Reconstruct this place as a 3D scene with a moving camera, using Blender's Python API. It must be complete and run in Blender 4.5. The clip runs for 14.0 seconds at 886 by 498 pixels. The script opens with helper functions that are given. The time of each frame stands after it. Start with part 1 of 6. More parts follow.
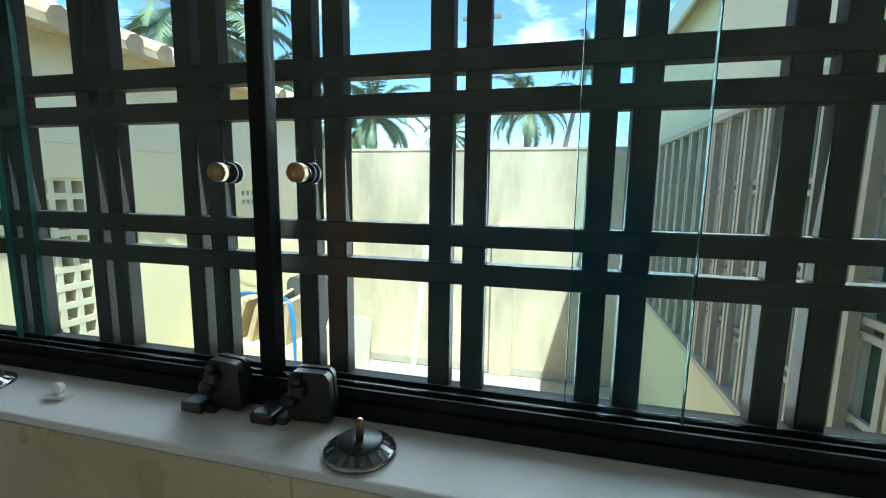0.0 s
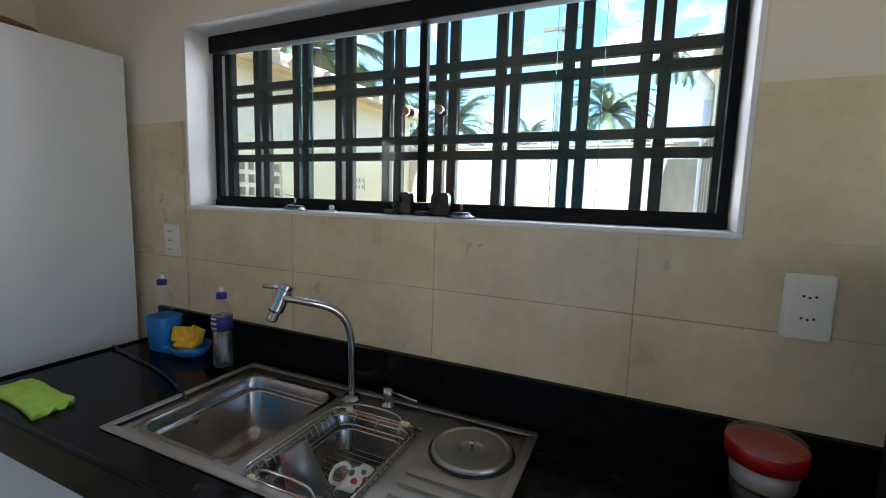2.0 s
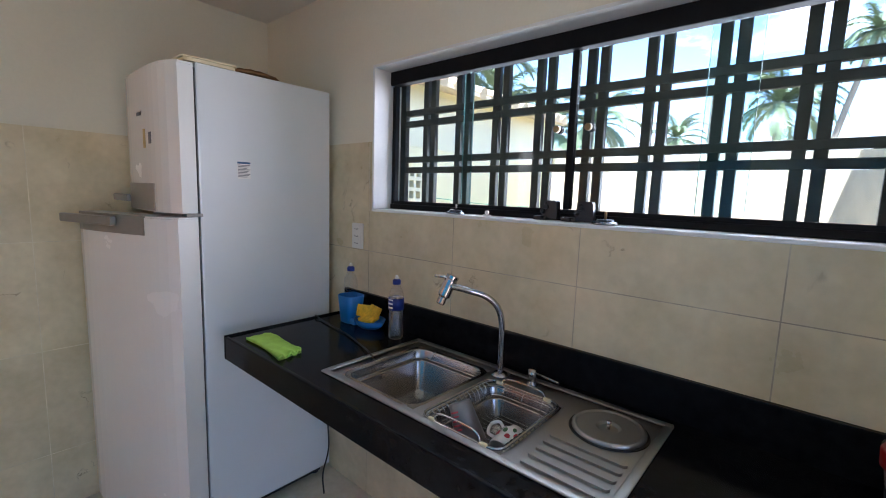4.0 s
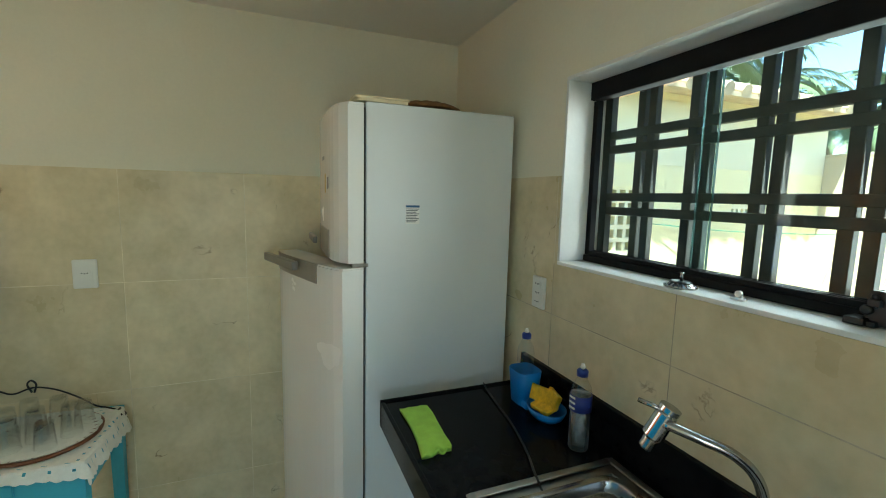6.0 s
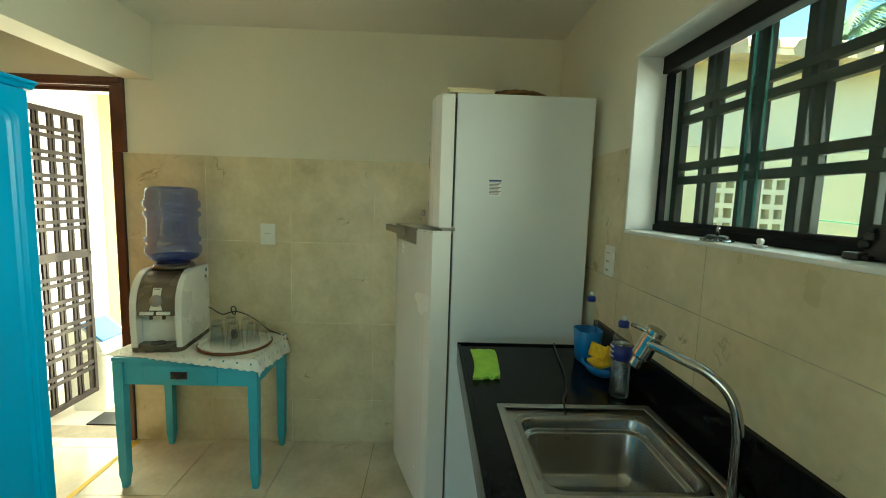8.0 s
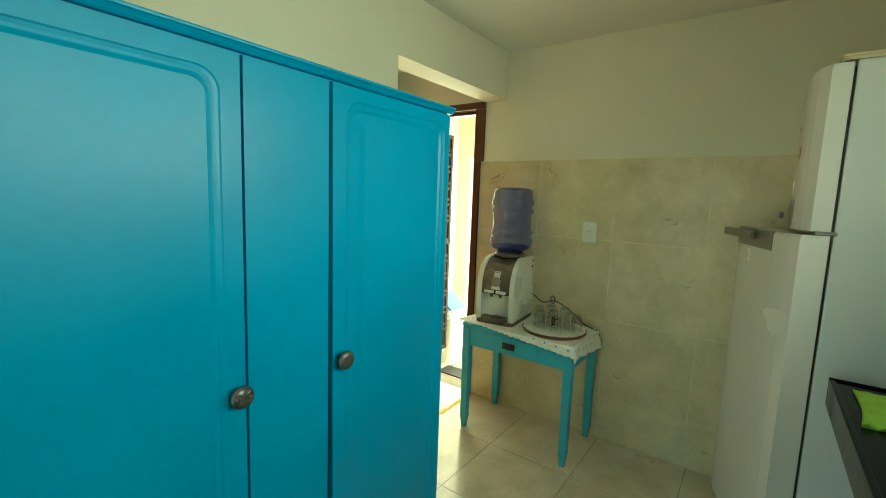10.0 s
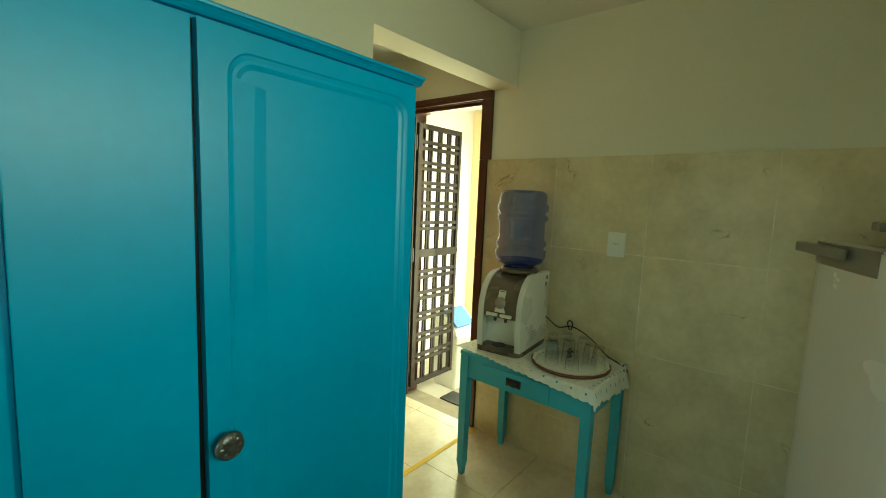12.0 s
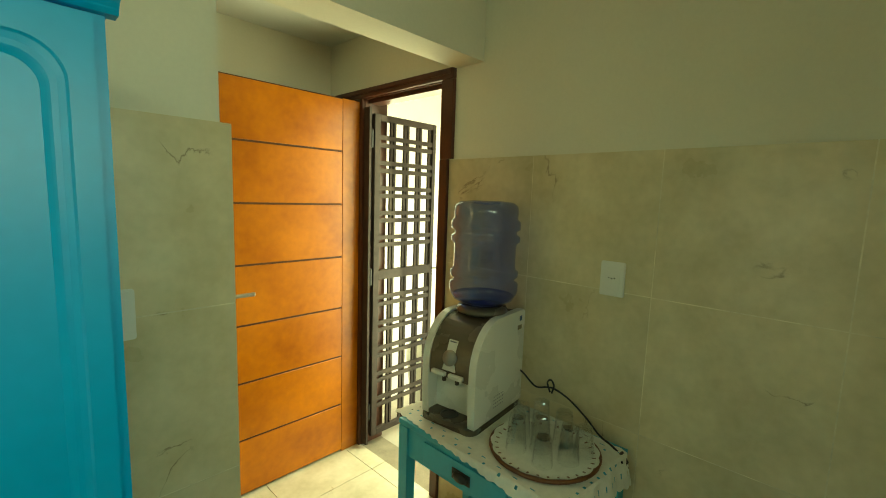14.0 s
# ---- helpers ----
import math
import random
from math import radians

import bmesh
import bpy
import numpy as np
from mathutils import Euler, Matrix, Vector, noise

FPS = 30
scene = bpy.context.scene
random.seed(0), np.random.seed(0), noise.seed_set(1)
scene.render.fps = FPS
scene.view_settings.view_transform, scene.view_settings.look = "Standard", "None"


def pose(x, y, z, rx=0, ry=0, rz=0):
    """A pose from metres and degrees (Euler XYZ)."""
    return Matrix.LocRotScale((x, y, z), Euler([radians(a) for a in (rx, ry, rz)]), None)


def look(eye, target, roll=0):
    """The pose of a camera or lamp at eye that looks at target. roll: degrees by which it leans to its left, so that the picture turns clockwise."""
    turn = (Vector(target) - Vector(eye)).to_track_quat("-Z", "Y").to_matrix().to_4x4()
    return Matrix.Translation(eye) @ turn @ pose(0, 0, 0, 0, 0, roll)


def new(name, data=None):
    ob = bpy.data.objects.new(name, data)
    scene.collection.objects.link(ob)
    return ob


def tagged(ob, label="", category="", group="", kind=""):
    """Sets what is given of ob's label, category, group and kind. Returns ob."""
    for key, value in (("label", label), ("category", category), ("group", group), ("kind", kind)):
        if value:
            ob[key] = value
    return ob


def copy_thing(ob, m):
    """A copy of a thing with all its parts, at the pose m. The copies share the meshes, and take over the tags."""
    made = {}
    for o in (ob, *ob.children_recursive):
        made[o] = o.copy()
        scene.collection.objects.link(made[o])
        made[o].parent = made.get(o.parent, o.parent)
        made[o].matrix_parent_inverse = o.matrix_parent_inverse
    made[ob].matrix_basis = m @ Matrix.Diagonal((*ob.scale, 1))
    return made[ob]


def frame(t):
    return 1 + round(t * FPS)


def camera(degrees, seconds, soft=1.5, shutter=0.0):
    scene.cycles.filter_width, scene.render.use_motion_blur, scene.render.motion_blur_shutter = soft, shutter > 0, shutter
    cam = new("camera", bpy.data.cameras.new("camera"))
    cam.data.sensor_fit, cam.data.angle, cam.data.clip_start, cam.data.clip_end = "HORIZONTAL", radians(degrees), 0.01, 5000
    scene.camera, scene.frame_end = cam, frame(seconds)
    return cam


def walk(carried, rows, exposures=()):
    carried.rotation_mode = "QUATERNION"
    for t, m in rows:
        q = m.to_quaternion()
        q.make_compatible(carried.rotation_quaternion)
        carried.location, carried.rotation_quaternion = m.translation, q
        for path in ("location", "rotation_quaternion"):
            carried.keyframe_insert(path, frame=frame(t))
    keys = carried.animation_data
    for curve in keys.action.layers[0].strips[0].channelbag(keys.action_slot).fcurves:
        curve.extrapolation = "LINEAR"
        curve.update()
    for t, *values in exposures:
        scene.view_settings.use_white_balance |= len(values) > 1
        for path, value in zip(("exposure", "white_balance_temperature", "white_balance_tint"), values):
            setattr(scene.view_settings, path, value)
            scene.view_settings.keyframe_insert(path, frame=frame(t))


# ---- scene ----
cam = camera(91.5, 14.0, soft=1.0)
PATH = [
    (0, (0.400, 0.452, 1.708), (-0.083, 2.371, 1.431), 0.8),
    (0.5, (0.469, 0.318, 1.617), (0.026, 2.249, 1.339), 0.6),
    (1, (0.6, 0.161, 1.56), (0.19, 2.101, 1.307), 0.7),
    (1.5, (0.632, -0.018, 1.516), (0.116, 1.899, 1.27), 1.3),
    (2, (0.651, -0.247, 1.474), (-0.162, 1.565, 1.238), 1.7),
    (2.5, (0.691, -0.387, 1.442), (-0.371, 1.291, 1.203), 1.5),
    (2.7, (0.711, -0.407, 1.445), (-0.429, 1.22, 1.211), 1.4),
    (4.8, (0.671, -0.468, 1.514), (-0.799, 0.866, 1.267), 2.0),
    (5, (0.617, -0.417, 1.517), (-0.934, 0.824, 1.286), 2.0),
    (5.5, (0.522, -0.258, 1.592), (-1.198, 0.733, 1.349), 1.8),
    (6, (0.407, -0.127, 1.638), (-1.435, 0.612, 1.395), 1.4),
    (6.5, (0.333, -0.044, 1.617), (-1.544, 0.605, 1.38), 1.6),
    (7, (0.408, 0.018, 1.576), (-1.5, 0.568, 1.34), 1.8),
    (7.5, (0.643, 0.067, 1.523), (-1.317, 0.396, 1.299), 1.8),
    (8, (0.742, 0.092, 1.505), (-1.244, 0.154, 1.282), 1.8),
    (8.5, (0.794, 0.066, 1.494), (-1.174, -0.212, 1.27), 1.9),
    (9, (0.845, 0.029, 1.49), (-1.015, -0.667, 1.253), 2.0),
    (9.2, (0.862, 0.016, 1.486), (-0.926, -0.846, 1.24), 1.9),
    (11.3, (0.78, -0.031, 1.431), (-0.747, -1.302, 1.195), 2.2),
    (11.5, (0.702, -0.046, 1.434), (-0.824, -1.317, 1.201), 2.3),
    (12, (0.412, -0.134, 1.463), (-1.112, -1.409, 1.239), 2.4),
    (12.5, (0.122, -0.173, 1.473), (-1.378, -1.477, 1.251), 2.0),
    (13, (-0.147, -0.136, 1.521), (-1.618, -1.471, 1.288), 1.9),
    (13.5, (-0.28, -0.209, 1.529), (-1.718, -1.579, 1.292), 1.8),
    (14, (-0.301, -0.255, 1.546), (-1.739, -1.624, 1.305), 1.9),
]
EXPOSURES = [   # seconds, stops, kelvin, tint
    (0.0, 1.15, 5950, 2), (0.6, 1.12, 5900, 6), (1.5, 1.66, 6100, 14), (2.0, 1.92, 6050, 19), (2.5, 2.22, 6000, 23), (5.0, 2.18, 5800, 24),
    (6.2, 2.10, 6600, -11), (7.5, 2.00, 7200, -21), (9.2, 1.96, 7600, -26), (11.3, 1.55, 8400, -33), (12.3, 1.38, 8700, -33), (13.0, 1.40, 9600, -32), (14.0, 1.42, 9900, -35)]
walk(cam, [(t, look(eye, target, roll)) for t, eye, target, roll in PATH], EXPOSURES)

# ---- world, sun and large lights ----
world = bpy.data.worlds.new("sky")
scene.world = world
world.use_nodes = True
wn = world.node_tree.nodes
wl = world.node_tree.links
sky = wn.new("ShaderNodeTexSky")
sky.sky_type = "NISHITA"
sky.sun_disc = False
SUN_UP, SUN_AZ = radians(64), radians(151)   # azimuth clockwise from +y
sky.sun_elevation = SUN_UP
sky.sun_rotation = SUN_AZ
sky.air_density, sky.dust_density, sky.ozone_density = 1.0, 0.1, 4.0
# broken white cumulus low over the horizon
coord = wn.new("ShaderNodeTexCoord")
cmap = wn.new("ShaderNodeMapping")
cmap.inputs["Scale"].default_value = (1.0, 1.0, 2.2)
cnoise = wn.new("ShaderNodeTexNoise")
cnoise.inputs["Scale"].default_value = 2.6
cnoise.inputs["Detail"].default_value = 9
cnoise.inputs["Roughness"].default_value = 0.58
cramp = wn.new("ShaderNodeValToRGB")
cramp.color_ramp.elements[0].position = 0.54
cramp.color_ramp.elements[1].position = 0.70
cmix = wn.new("ShaderNodeMixRGB")
cmix.inputs[2].default_value = (9.0, 9.2, 9.6, 1)
wl.new(coord.outputs["Generated"], cmap.inputs["Vector"])
wl.new(cmap.outputs["Vector"], cnoise.inputs["Vector"])
wl.new(cnoise.outputs["Fac"], cramp.inputs["Fac"])
wl.new(cramp.outputs["Color"], cmix.inputs[0])
wl.new(sky.outputs["Color"], cmix.inputs[1])
wl.new(cmix.outputs["Color"], wn["Background"].inputs["Color"])
wn["Background"].inputs["Strength"].default_value = 0.15

sun = new("sun", bpy.data.lights.new("sun", "SUN"))
sun.data.energy, sun.data.angle, sun.data.color = 5.0, radians(0.5), (1.0, 0.95, 0.86)
sun_dir = Vector((math.sin(SUN_AZ) * math.cos(SUN_UP), math.cos(SUN_AZ) * math.cos(SUN_UP), math.sin(SUN_UP)))
sun.matrix_world = look(sun_dir * 30, (0, 0, 0))


def area(name, eye, target, w, h, watts, colour=(1, 1, 1)):
    ob = new(name, bpy.data.lights.new(name, "AREA"))
    ob.data.shape, ob.data.size, ob.data.size_y = "RECTANGLE", w, h
    ob.data.energy, ob.data.color = watts, colour
    ob.matrix_world = look(eye, target)
    return ob


area("window_daylight", (0.0, 0.985, 1.72), (0.0, 0.0, 1.60), 1.55, 0.52, 4.2, (0.97, 0.98, 1.0)).data.spread = radians(112)
area("door_daylight", (-2.05, -1.98, 1.15), (-1.0, -1.98, 1.0), 0.55, 1.9, 6, (1.0, 0.95, 0.86))
# fill light added from the unseen east side, set in the assumed doorway
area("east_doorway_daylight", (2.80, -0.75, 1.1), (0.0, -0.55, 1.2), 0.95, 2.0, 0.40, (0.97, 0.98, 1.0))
area("porch_daylight", (-3.2, -1.9, 1.0), (-2.0, -2.7, 1.0), 1.6, 1.8, 22, (1.0, 0.94, 0.97))

# ---- materials ----


def mat(name, colour, rough=0.5, metal=0.0, vary=0.12, scale=6.0, fine=60.0, bump=0.1, dist=0.002, second=None, spec=0.5, coat=0.0, per_object=0.0, rough_vary=0.1):
    """A surface with two scales of variation in colour, an uneven gloss and fine relief."""
    m = bpy.data.materials.new(name)
    m.use_nodes = True
    n, l = m.node_tree.nodes, m.node_tree.links
    b = n["Principled BSDF"]
    big, small = n.new("ShaderNodeTexNoise"), n.new("ShaderNodeTexNoise")
    big.inputs["Scale"].default_value, big.inputs["Detail"].default_value = scale, 5
    small.inputs["Scale"].default_value, small.inputs["Detail"].default_value = fine, 4
    geo = n.new("ShaderNodeNewGeometry")
    l.new(geo.outputs["Position"], big.inputs["Vector"])
    l.new(geo.outputs["Position"], small.inputs["Vector"])
    add = n.new("ShaderNodeMath")
    add.operation = "MULTIPLY_ADD"
    add.inputs[1].default_value = 0.35
    l.new(small.outputs["Fac"], add.inputs[0])
    l.new(big.outputs["Fac"], add.inputs[2])
    ramp = n.new("ShaderNodeValToRGB")
    dark = second or [c * (1 - vary) for c in colour]
    light = [min(1.0, c * (1 + vary * 0.6)) for c in colour]
    ramp.color_ramp.elements[0].position, ramp.color_ramp.elements[0].color = 0.45, (*dark, 1)
    ramp.color_ramp.elements[1].position, ramp.color_ramp.elements[1].color = 0.9, (*light, 1)
    l.new(add.outputs[0], ramp.inputs["Fac"])
    out = ramp.outputs["Color"]
    if per_object:
        info = n.new("ShaderNodeObjectInfo")
        hsv = n.new("ShaderNodeHueSaturation")
        rng = n.new("ShaderNodeMapRange")
        rng.inputs["To Min"].default_value, rng.inputs["To Max"].default_value = 1 - per_object, 1 + per_object
        l.new(info.outputs["Random"], rng.inputs["Value"])
        l.new(rng.outputs["Result"], hsv.inputs["Value"])
        l.new(out, hsv.inputs["Color"])
        out = hsv.outputs["Color"]
    l.new(out, b.inputs["Base Color"])
    rr = n.new("ShaderNodeMapRange")
    rr.inputs["To Min"].default_value, rr.inputs["To Max"].default_value = max(0.02, rough - rough_vary), min(1, rough + rough_vary)
    l.new(big.outputs["Fac"], rr.inputs["Value"])
    l.new(rr.outputs["Result"], b.inputs["Roughness"])
    b.inputs["Metallic"].default_value = metal
    b.inputs["Specular IOR Level"].default_value = spec
    b.inputs["Coat Weight"].default_value = coat
    if bump:
        bp = n.new("ShaderNodeBump")
        bp.inputs["Strength"].default_value, bp.inputs["Distance"].default_value = bump, dist
        l.new(add.outputs[0], bp.inputs["Height"])
        l.new(bp.outputs["Normal"], b.inputs["Normal"])
    return m


def glass(name, colour, rough=0.02, gloss=0.04, edge=0.45):
    """Clear glass or plastic: a thin transparent sheet with a real gloss."""
    m = bpy.data.materials.new(name)
    m.use_nodes = True
    n, l = m.node_tree.nodes, m.node_tree.links
    n.remove(n["Principled BSDF"])
    tr, gl, mx, lw = n.new("ShaderNodeBsdfTransparent"), n.new("ShaderNodeBsdfGlossy"), n.new("ShaderNodeMixShader"), n.new("ShaderNodeLayerWeight")
    tr.inputs["Color"].default_value = (*colour, 1)
    gl.inputs["Roughness"].default_value = rough
    lw.inputs["Blend"].default_value = 0.5
    pw, ma = n.new("ShaderNodeMath"), n.new("ShaderNodeMath")
    pw.operation, ma.operation = "POWER", "MULTIPLY_ADD"
    pw.inputs[1].default_value = 4.0
    ma.inputs[1].default_value, ma.inputs[2].default_value = edge, gloss
    l.new(lw.outputs["Facing"], pw.inputs[0])
    l.new(pw.outputs[0], ma.inputs[0])
    l.new(ma.outputs[0], mx.inputs["Fac"])
    l.new(tr.outputs["BSDF"], mx.inputs[1])
    l.new(gl.outputs["BSDF"], mx.inputs[2])
    l.new(mx.outputs["Shader"], n["Material Output"].inputs["Surface"])
    return m


def tile_mat(name, base, vein, rough, per_object, bump=0.04):
    """Ceramic that imitates cream marble: soft clouds, a few thin brown veins that open into cracks."""
    m = mat(name, base, rough, vary=0.16, scale=5.5, fine=34, bump=bump, dist=0.001, per_object=per_object, rough_vary=0.08, second=[base[0] * 0.82, base[1] * 0.805, base[2] * 0.72])
    n, l = m.node_tree.nodes, m.node_tree.links
    b = n["Principled BSDF"]
    src = b.inputs["Base Color"].links[0].from_socket
    geo = n.new("ShaderNodeNewGeometry")
    nz = n.new("ShaderNodeTexNoise")
    nz.inputs["Scale"].default_value, nz.inputs["Detail"].default_value, nz.inputs["Distortion"].default_value = 2.6, 9.0, 0.5
    wv = n.new("ShaderNodeMath")
    wv.operation = "SUBTRACT"
    wv.inputs[1].default_value = 0.5
    ab = n.new("ShaderNodeMath")
    ab.operation = "ABSOLUTE"
    mask = n.new("ShaderNodeTexNoise")
    mask.inputs["Scale"].default_value = 6.5
    rp = n.new("ShaderNodeValToRGB")
    rp.color_ramp.elements[0].position, rp.color_ramp.elements[0].color = 0.0, (1, 1, 1, 1)
    rp.color_ramp.elements[1].position, rp.color_ramp.elements[1].color = 0.0050, (0, 0, 0, 1)
    rm = n.new("ShaderNodeValToRGB")
    rm.color_ramp.elements[0].position, rm.color_ramp.elements[1].position = 0.60, 0.69
    mul = n.new("ShaderNodeMath")
    mul.operation = "MULTIPLY"
    mx = n.new("ShaderNodeMixRGB")
    mx.inputs[2].default_value = (*vein, 1)
    l.new(geo.outputs["Position"], nz.inputs["Vector"])
    l.new(geo.outputs["Position"], mask.inputs["Vector"])
    l.new(nz.outputs["Fac"], wv.inputs[0])
    l.new(wv.outputs[0], ab.inputs[0])
    l.new(ab.outputs[0], rp.inputs["Fac"])
    l.new(mask.outputs["Fac"], rm.inputs["Fac"])
    l.new(rp.outputs["Color"], mul.inputs[0])
    l.new(rm.outputs["Color"], mul.inputs[1])
    l.new(mul.outputs[0], mx.inputs[0])
    l.new(src, mx.inputs[1])
    l.new(mx.outputs["Color"], b.inputs["Base Color"])
    return m


M_PAINT = mat("cream_wall_paint", (0.75, 0.715, 0.585), 0.75, vary=0.06, scale=1.6, fine=90, bump=0.12)
M_CEIL = mat("ceiling_paint", (0.76, 0.74, 0.66), 0.85, vary=0.05, scale=1.2, fine=70, bump=0.1)
M_WHITE = mat("white_reveal_paint", (0.74, 0.74, 0.72), 0.6, vary=0.06, scale=7, fine=80, bump=0.15)
M_TILE = tile_mat("cream_marble_tile", (0.67, 0.58, 0.395), (0.27, 0.20, 0.12), 0.30, 0.045)
M_GROUT = mat("wall_grout", (0.77, 0.69, 0.51), 0.9, vary=0.25, scale=9, fine=90)
# north joints: shade under grazing window light is put into this darker grout
M_GROUTN = mat("shaded_wall_grout", (0.46, 0.40, 0.30), 0.9, vary=0.35, scale=9, fine=90)
M_FLOOR = tile_mat("polished_floor_tile", (0.74, 0.67, 0.53), (0.55, 0.45, 0.30), 0.16, 0.03, 0.02)
M_FGROUT = mat("floor_grout", (0.30, 0.25, 0.18), 0.9, vary=0.25, scale=12, fine=120)
M_BLACK = mat("black_aluminium", (0.012, 0.012, 0.013), 0.7, spec=0.12, metal=0.0, vary=0.3, scale=9, bump=0.03)
M_BAR = mat("dusty_brown_grille_paint", (0.072, 0.058, 0.048), 0.6, spec=0.2, vary=0.35, scale=24, fine=260, bump=0.25)
M_GRANITE = mat("black_granite", (0.008, 0.008, 0.009), 0.14, vary=0.5, scale=30, fine=420, bump=0.02, second=(0.003, 0.003, 0.004), spec=0.09)
M_STEEL = mat("brushed_steel", (0.40, 0.385, 0.37), 0.25, metal=1.0, vary=0.08, scale=4, fine=200, bump=0.03)
M_SATIN = mat("satin_steel", (0.47, 0.455, 0.43), 0.40, metal=1.0, vary=0.08, scale=5, fine=220, bump=0.03)
M_CHROME = mat("chrome", (0.46, 0.465, 0.47), 0.13, metal=1.0, vary=0.03, bump=0)
M_FRIDGE = mat("white_fridge_enamel", (0.72, 0.74, 0.75), 0.045, vary=0.03, scale=3, fine=7, bump=0.05, dist=0.002, rough_vary=0.015)
M_FDOOR = mat("white_fridge_door", (0.80, 0.79, 0.76), 0.24, vary=0.03, scale=3, fine=160, bump=0.02)
M_GREYPL = mat("grey_satin_plastic", (0.30, 0.285, 0.26), 0.38, metal=0.35, vary=0.08, bump=0.02)
M_BLUE = mat("turquoise_paint", (0.010, 0.325, 0.61), 0.36, spec=0.4, vary=0.10, scale=3, fine=45, bump=0.10, dist=0.003)
M_BLUET = mat("turquoise_table_paint", (0.06, 0.41, 0.55), 0.42, vary=0.10, scale=7, fine=60, bump=0.12)
M_WOOD = mat("dark_red_wood", (0.085, 0.026, 0.014), 0.38, vary=0.35, scale=7, fine=70, bump=0.1)
M_YELLOW = mat("yellow_house_plaster", (0.86, 0.74, 0.46), 0.85, vary=0.08, scale=1.3, fine=40, bump=0.15)
M_PANE = glass("window_glass", (0.87, 0.972, 0.98), 0.01, 0.010, 0.06)
M_GEDGE = mat("green_glass_edge", (0.008, 0.055, 0.042), 0.5, spec=0.1, vary=0.2, bump=0)
M_PLASTIC = mat("white_plastic", (0.77, 0.76, 0.71), 0.35, vary=0.04, scale=8, bump=0.02)
M_DARK = mat("black_plastic", (0.012, 0.012, 0.013), 0.4, vary=0.2, bump=0.02)

# ---- mesh helpers ----


def finish(name, bm, material, smooth=False):
    bmesh.ops.recalc_face_normals(bm, faces=bm.faces)
    me = bpy.data.meshes.new(name)
    bm.to_mesh(me)
    bm.free()
    for f in me.polygons:
        f.use_smooth = smooth
    me.materials.append(material)
    return me


def part(name, bm, material, parent=None, label="", smooth=False):
    ob = new(name, finish(name, bm, material, smooth))
    if parent:
        ob.parent = parent
    if label:
        ob["label"] = label
    return ob


def thing(name, label, category, group="", at=None):
    ob = new(name)
    ob.empty_display_size = 0.05
    if at is not None:
        ob.matrix_basis = at
    return tagged(ob, label, category, group)


def box(bm, x0, x1, y0, y1, z0, z1, bevel=0.0, seg=2):
    vs = [bm.verts.new(p) for p in ((x0, y0, z0), (x1, y0, z0), (x1, y1, z0), (x0, y1, z0), (x0, y0, z1), (x1, y0, z1), (x1, y1, z1), (x0, y1, z1))]
    fs = [bm.faces.new([vs[i] for i in q]) for q in ((0, 3, 2, 1), (4, 5, 6, 7), (0, 1, 5, 4), (1, 2, 6, 5), (2, 3, 7, 6), (3, 0, 4, 7))]
    if bevel:
        es = list({e for f in fs for e in f.edges})
        bmesh.ops.bevel(bm, geom=es, offset=bevel, segments=seg, profile=0.6, affect="EDGES")
    return bm


def boxm(*a, **k):
    return box(bmesh.new(), *a, **k)


def lathe(bm, profile, cx=0.0, cy=0.0, n=32, m=None):
    """Turns a list of (radius, z) round the upright axis at cx, cy."""
    rings = []
    for r, z in profile:
        if r < 1e-5:
            rings.append([bm.verts.new((cx, cy, z))])
        else:
            rings.append([bm.verts.new((cx + r * math.cos(2 * math.pi * i / n), cy + r * math.sin(2 * math.pi * i / n), z)) for i in range(n)])
    for a, b in zip(rings, rings[1:]):
        for i in range(n):
            j = (i + 1) % n
            q = [a[i % len(a)], a[j % len(a)], b[j % len(b)], b[i % len(b)]]
            q = list(dict.fromkeys(q))
            if len(q) > 2:
                try:
                    bm.faces.new(q)
                except ValueError:
                    pass
    if m is not None:
        bmesh.ops.transform(bm, matrix=m, verts=bm.verts)
    return bm


def tube(bm, pts, r, n=10, taper=1.0, closed=False):
    """A round tube along points."""
    pts = [Vector(p) for p in pts]
    rings = []
    up = Vector((0, 0, 1))
    for i, p in enumerate(pts):
        if closed:
            d = pts[(i + 1) % len(pts)] - pts[i - 1]
        else:
            d = pts[min(i + 1, len(pts) - 1)] - pts[max(i - 1, 0)]
        d.normalize()
        side = d.cross(up)
        if side.length < 0.05:
            side = d.cross(Vector((0, 1, 0)))
        side.normalize()
        if rings and side.dot(last) < 0:
            side = -side
        last = side
        v = d.cross(side)
        rr = r * (1 + (taper - 1) * i / max(1, len(pts) - 1))
        rings.append([bm.verts.new(p + rr * (math.cos(2 * math.pi * k / n) * side + math.sin(2 * math.pi * k / n) * v)) for k in range(n)])
    pairs = list(zip(rings, rings[1:])) + ([(rings[-1], rings[0])] if closed else [])
    for a, b in pairs:
        for k in range(n):
            bm.faces.new((a[k], a[(k + 1) % n], b[(k + 1) % n], b[k]))
    if not closed:
        bm.faces.new(rings[0][::-1])
        bm.faces.new(rings[-1])
    return bm


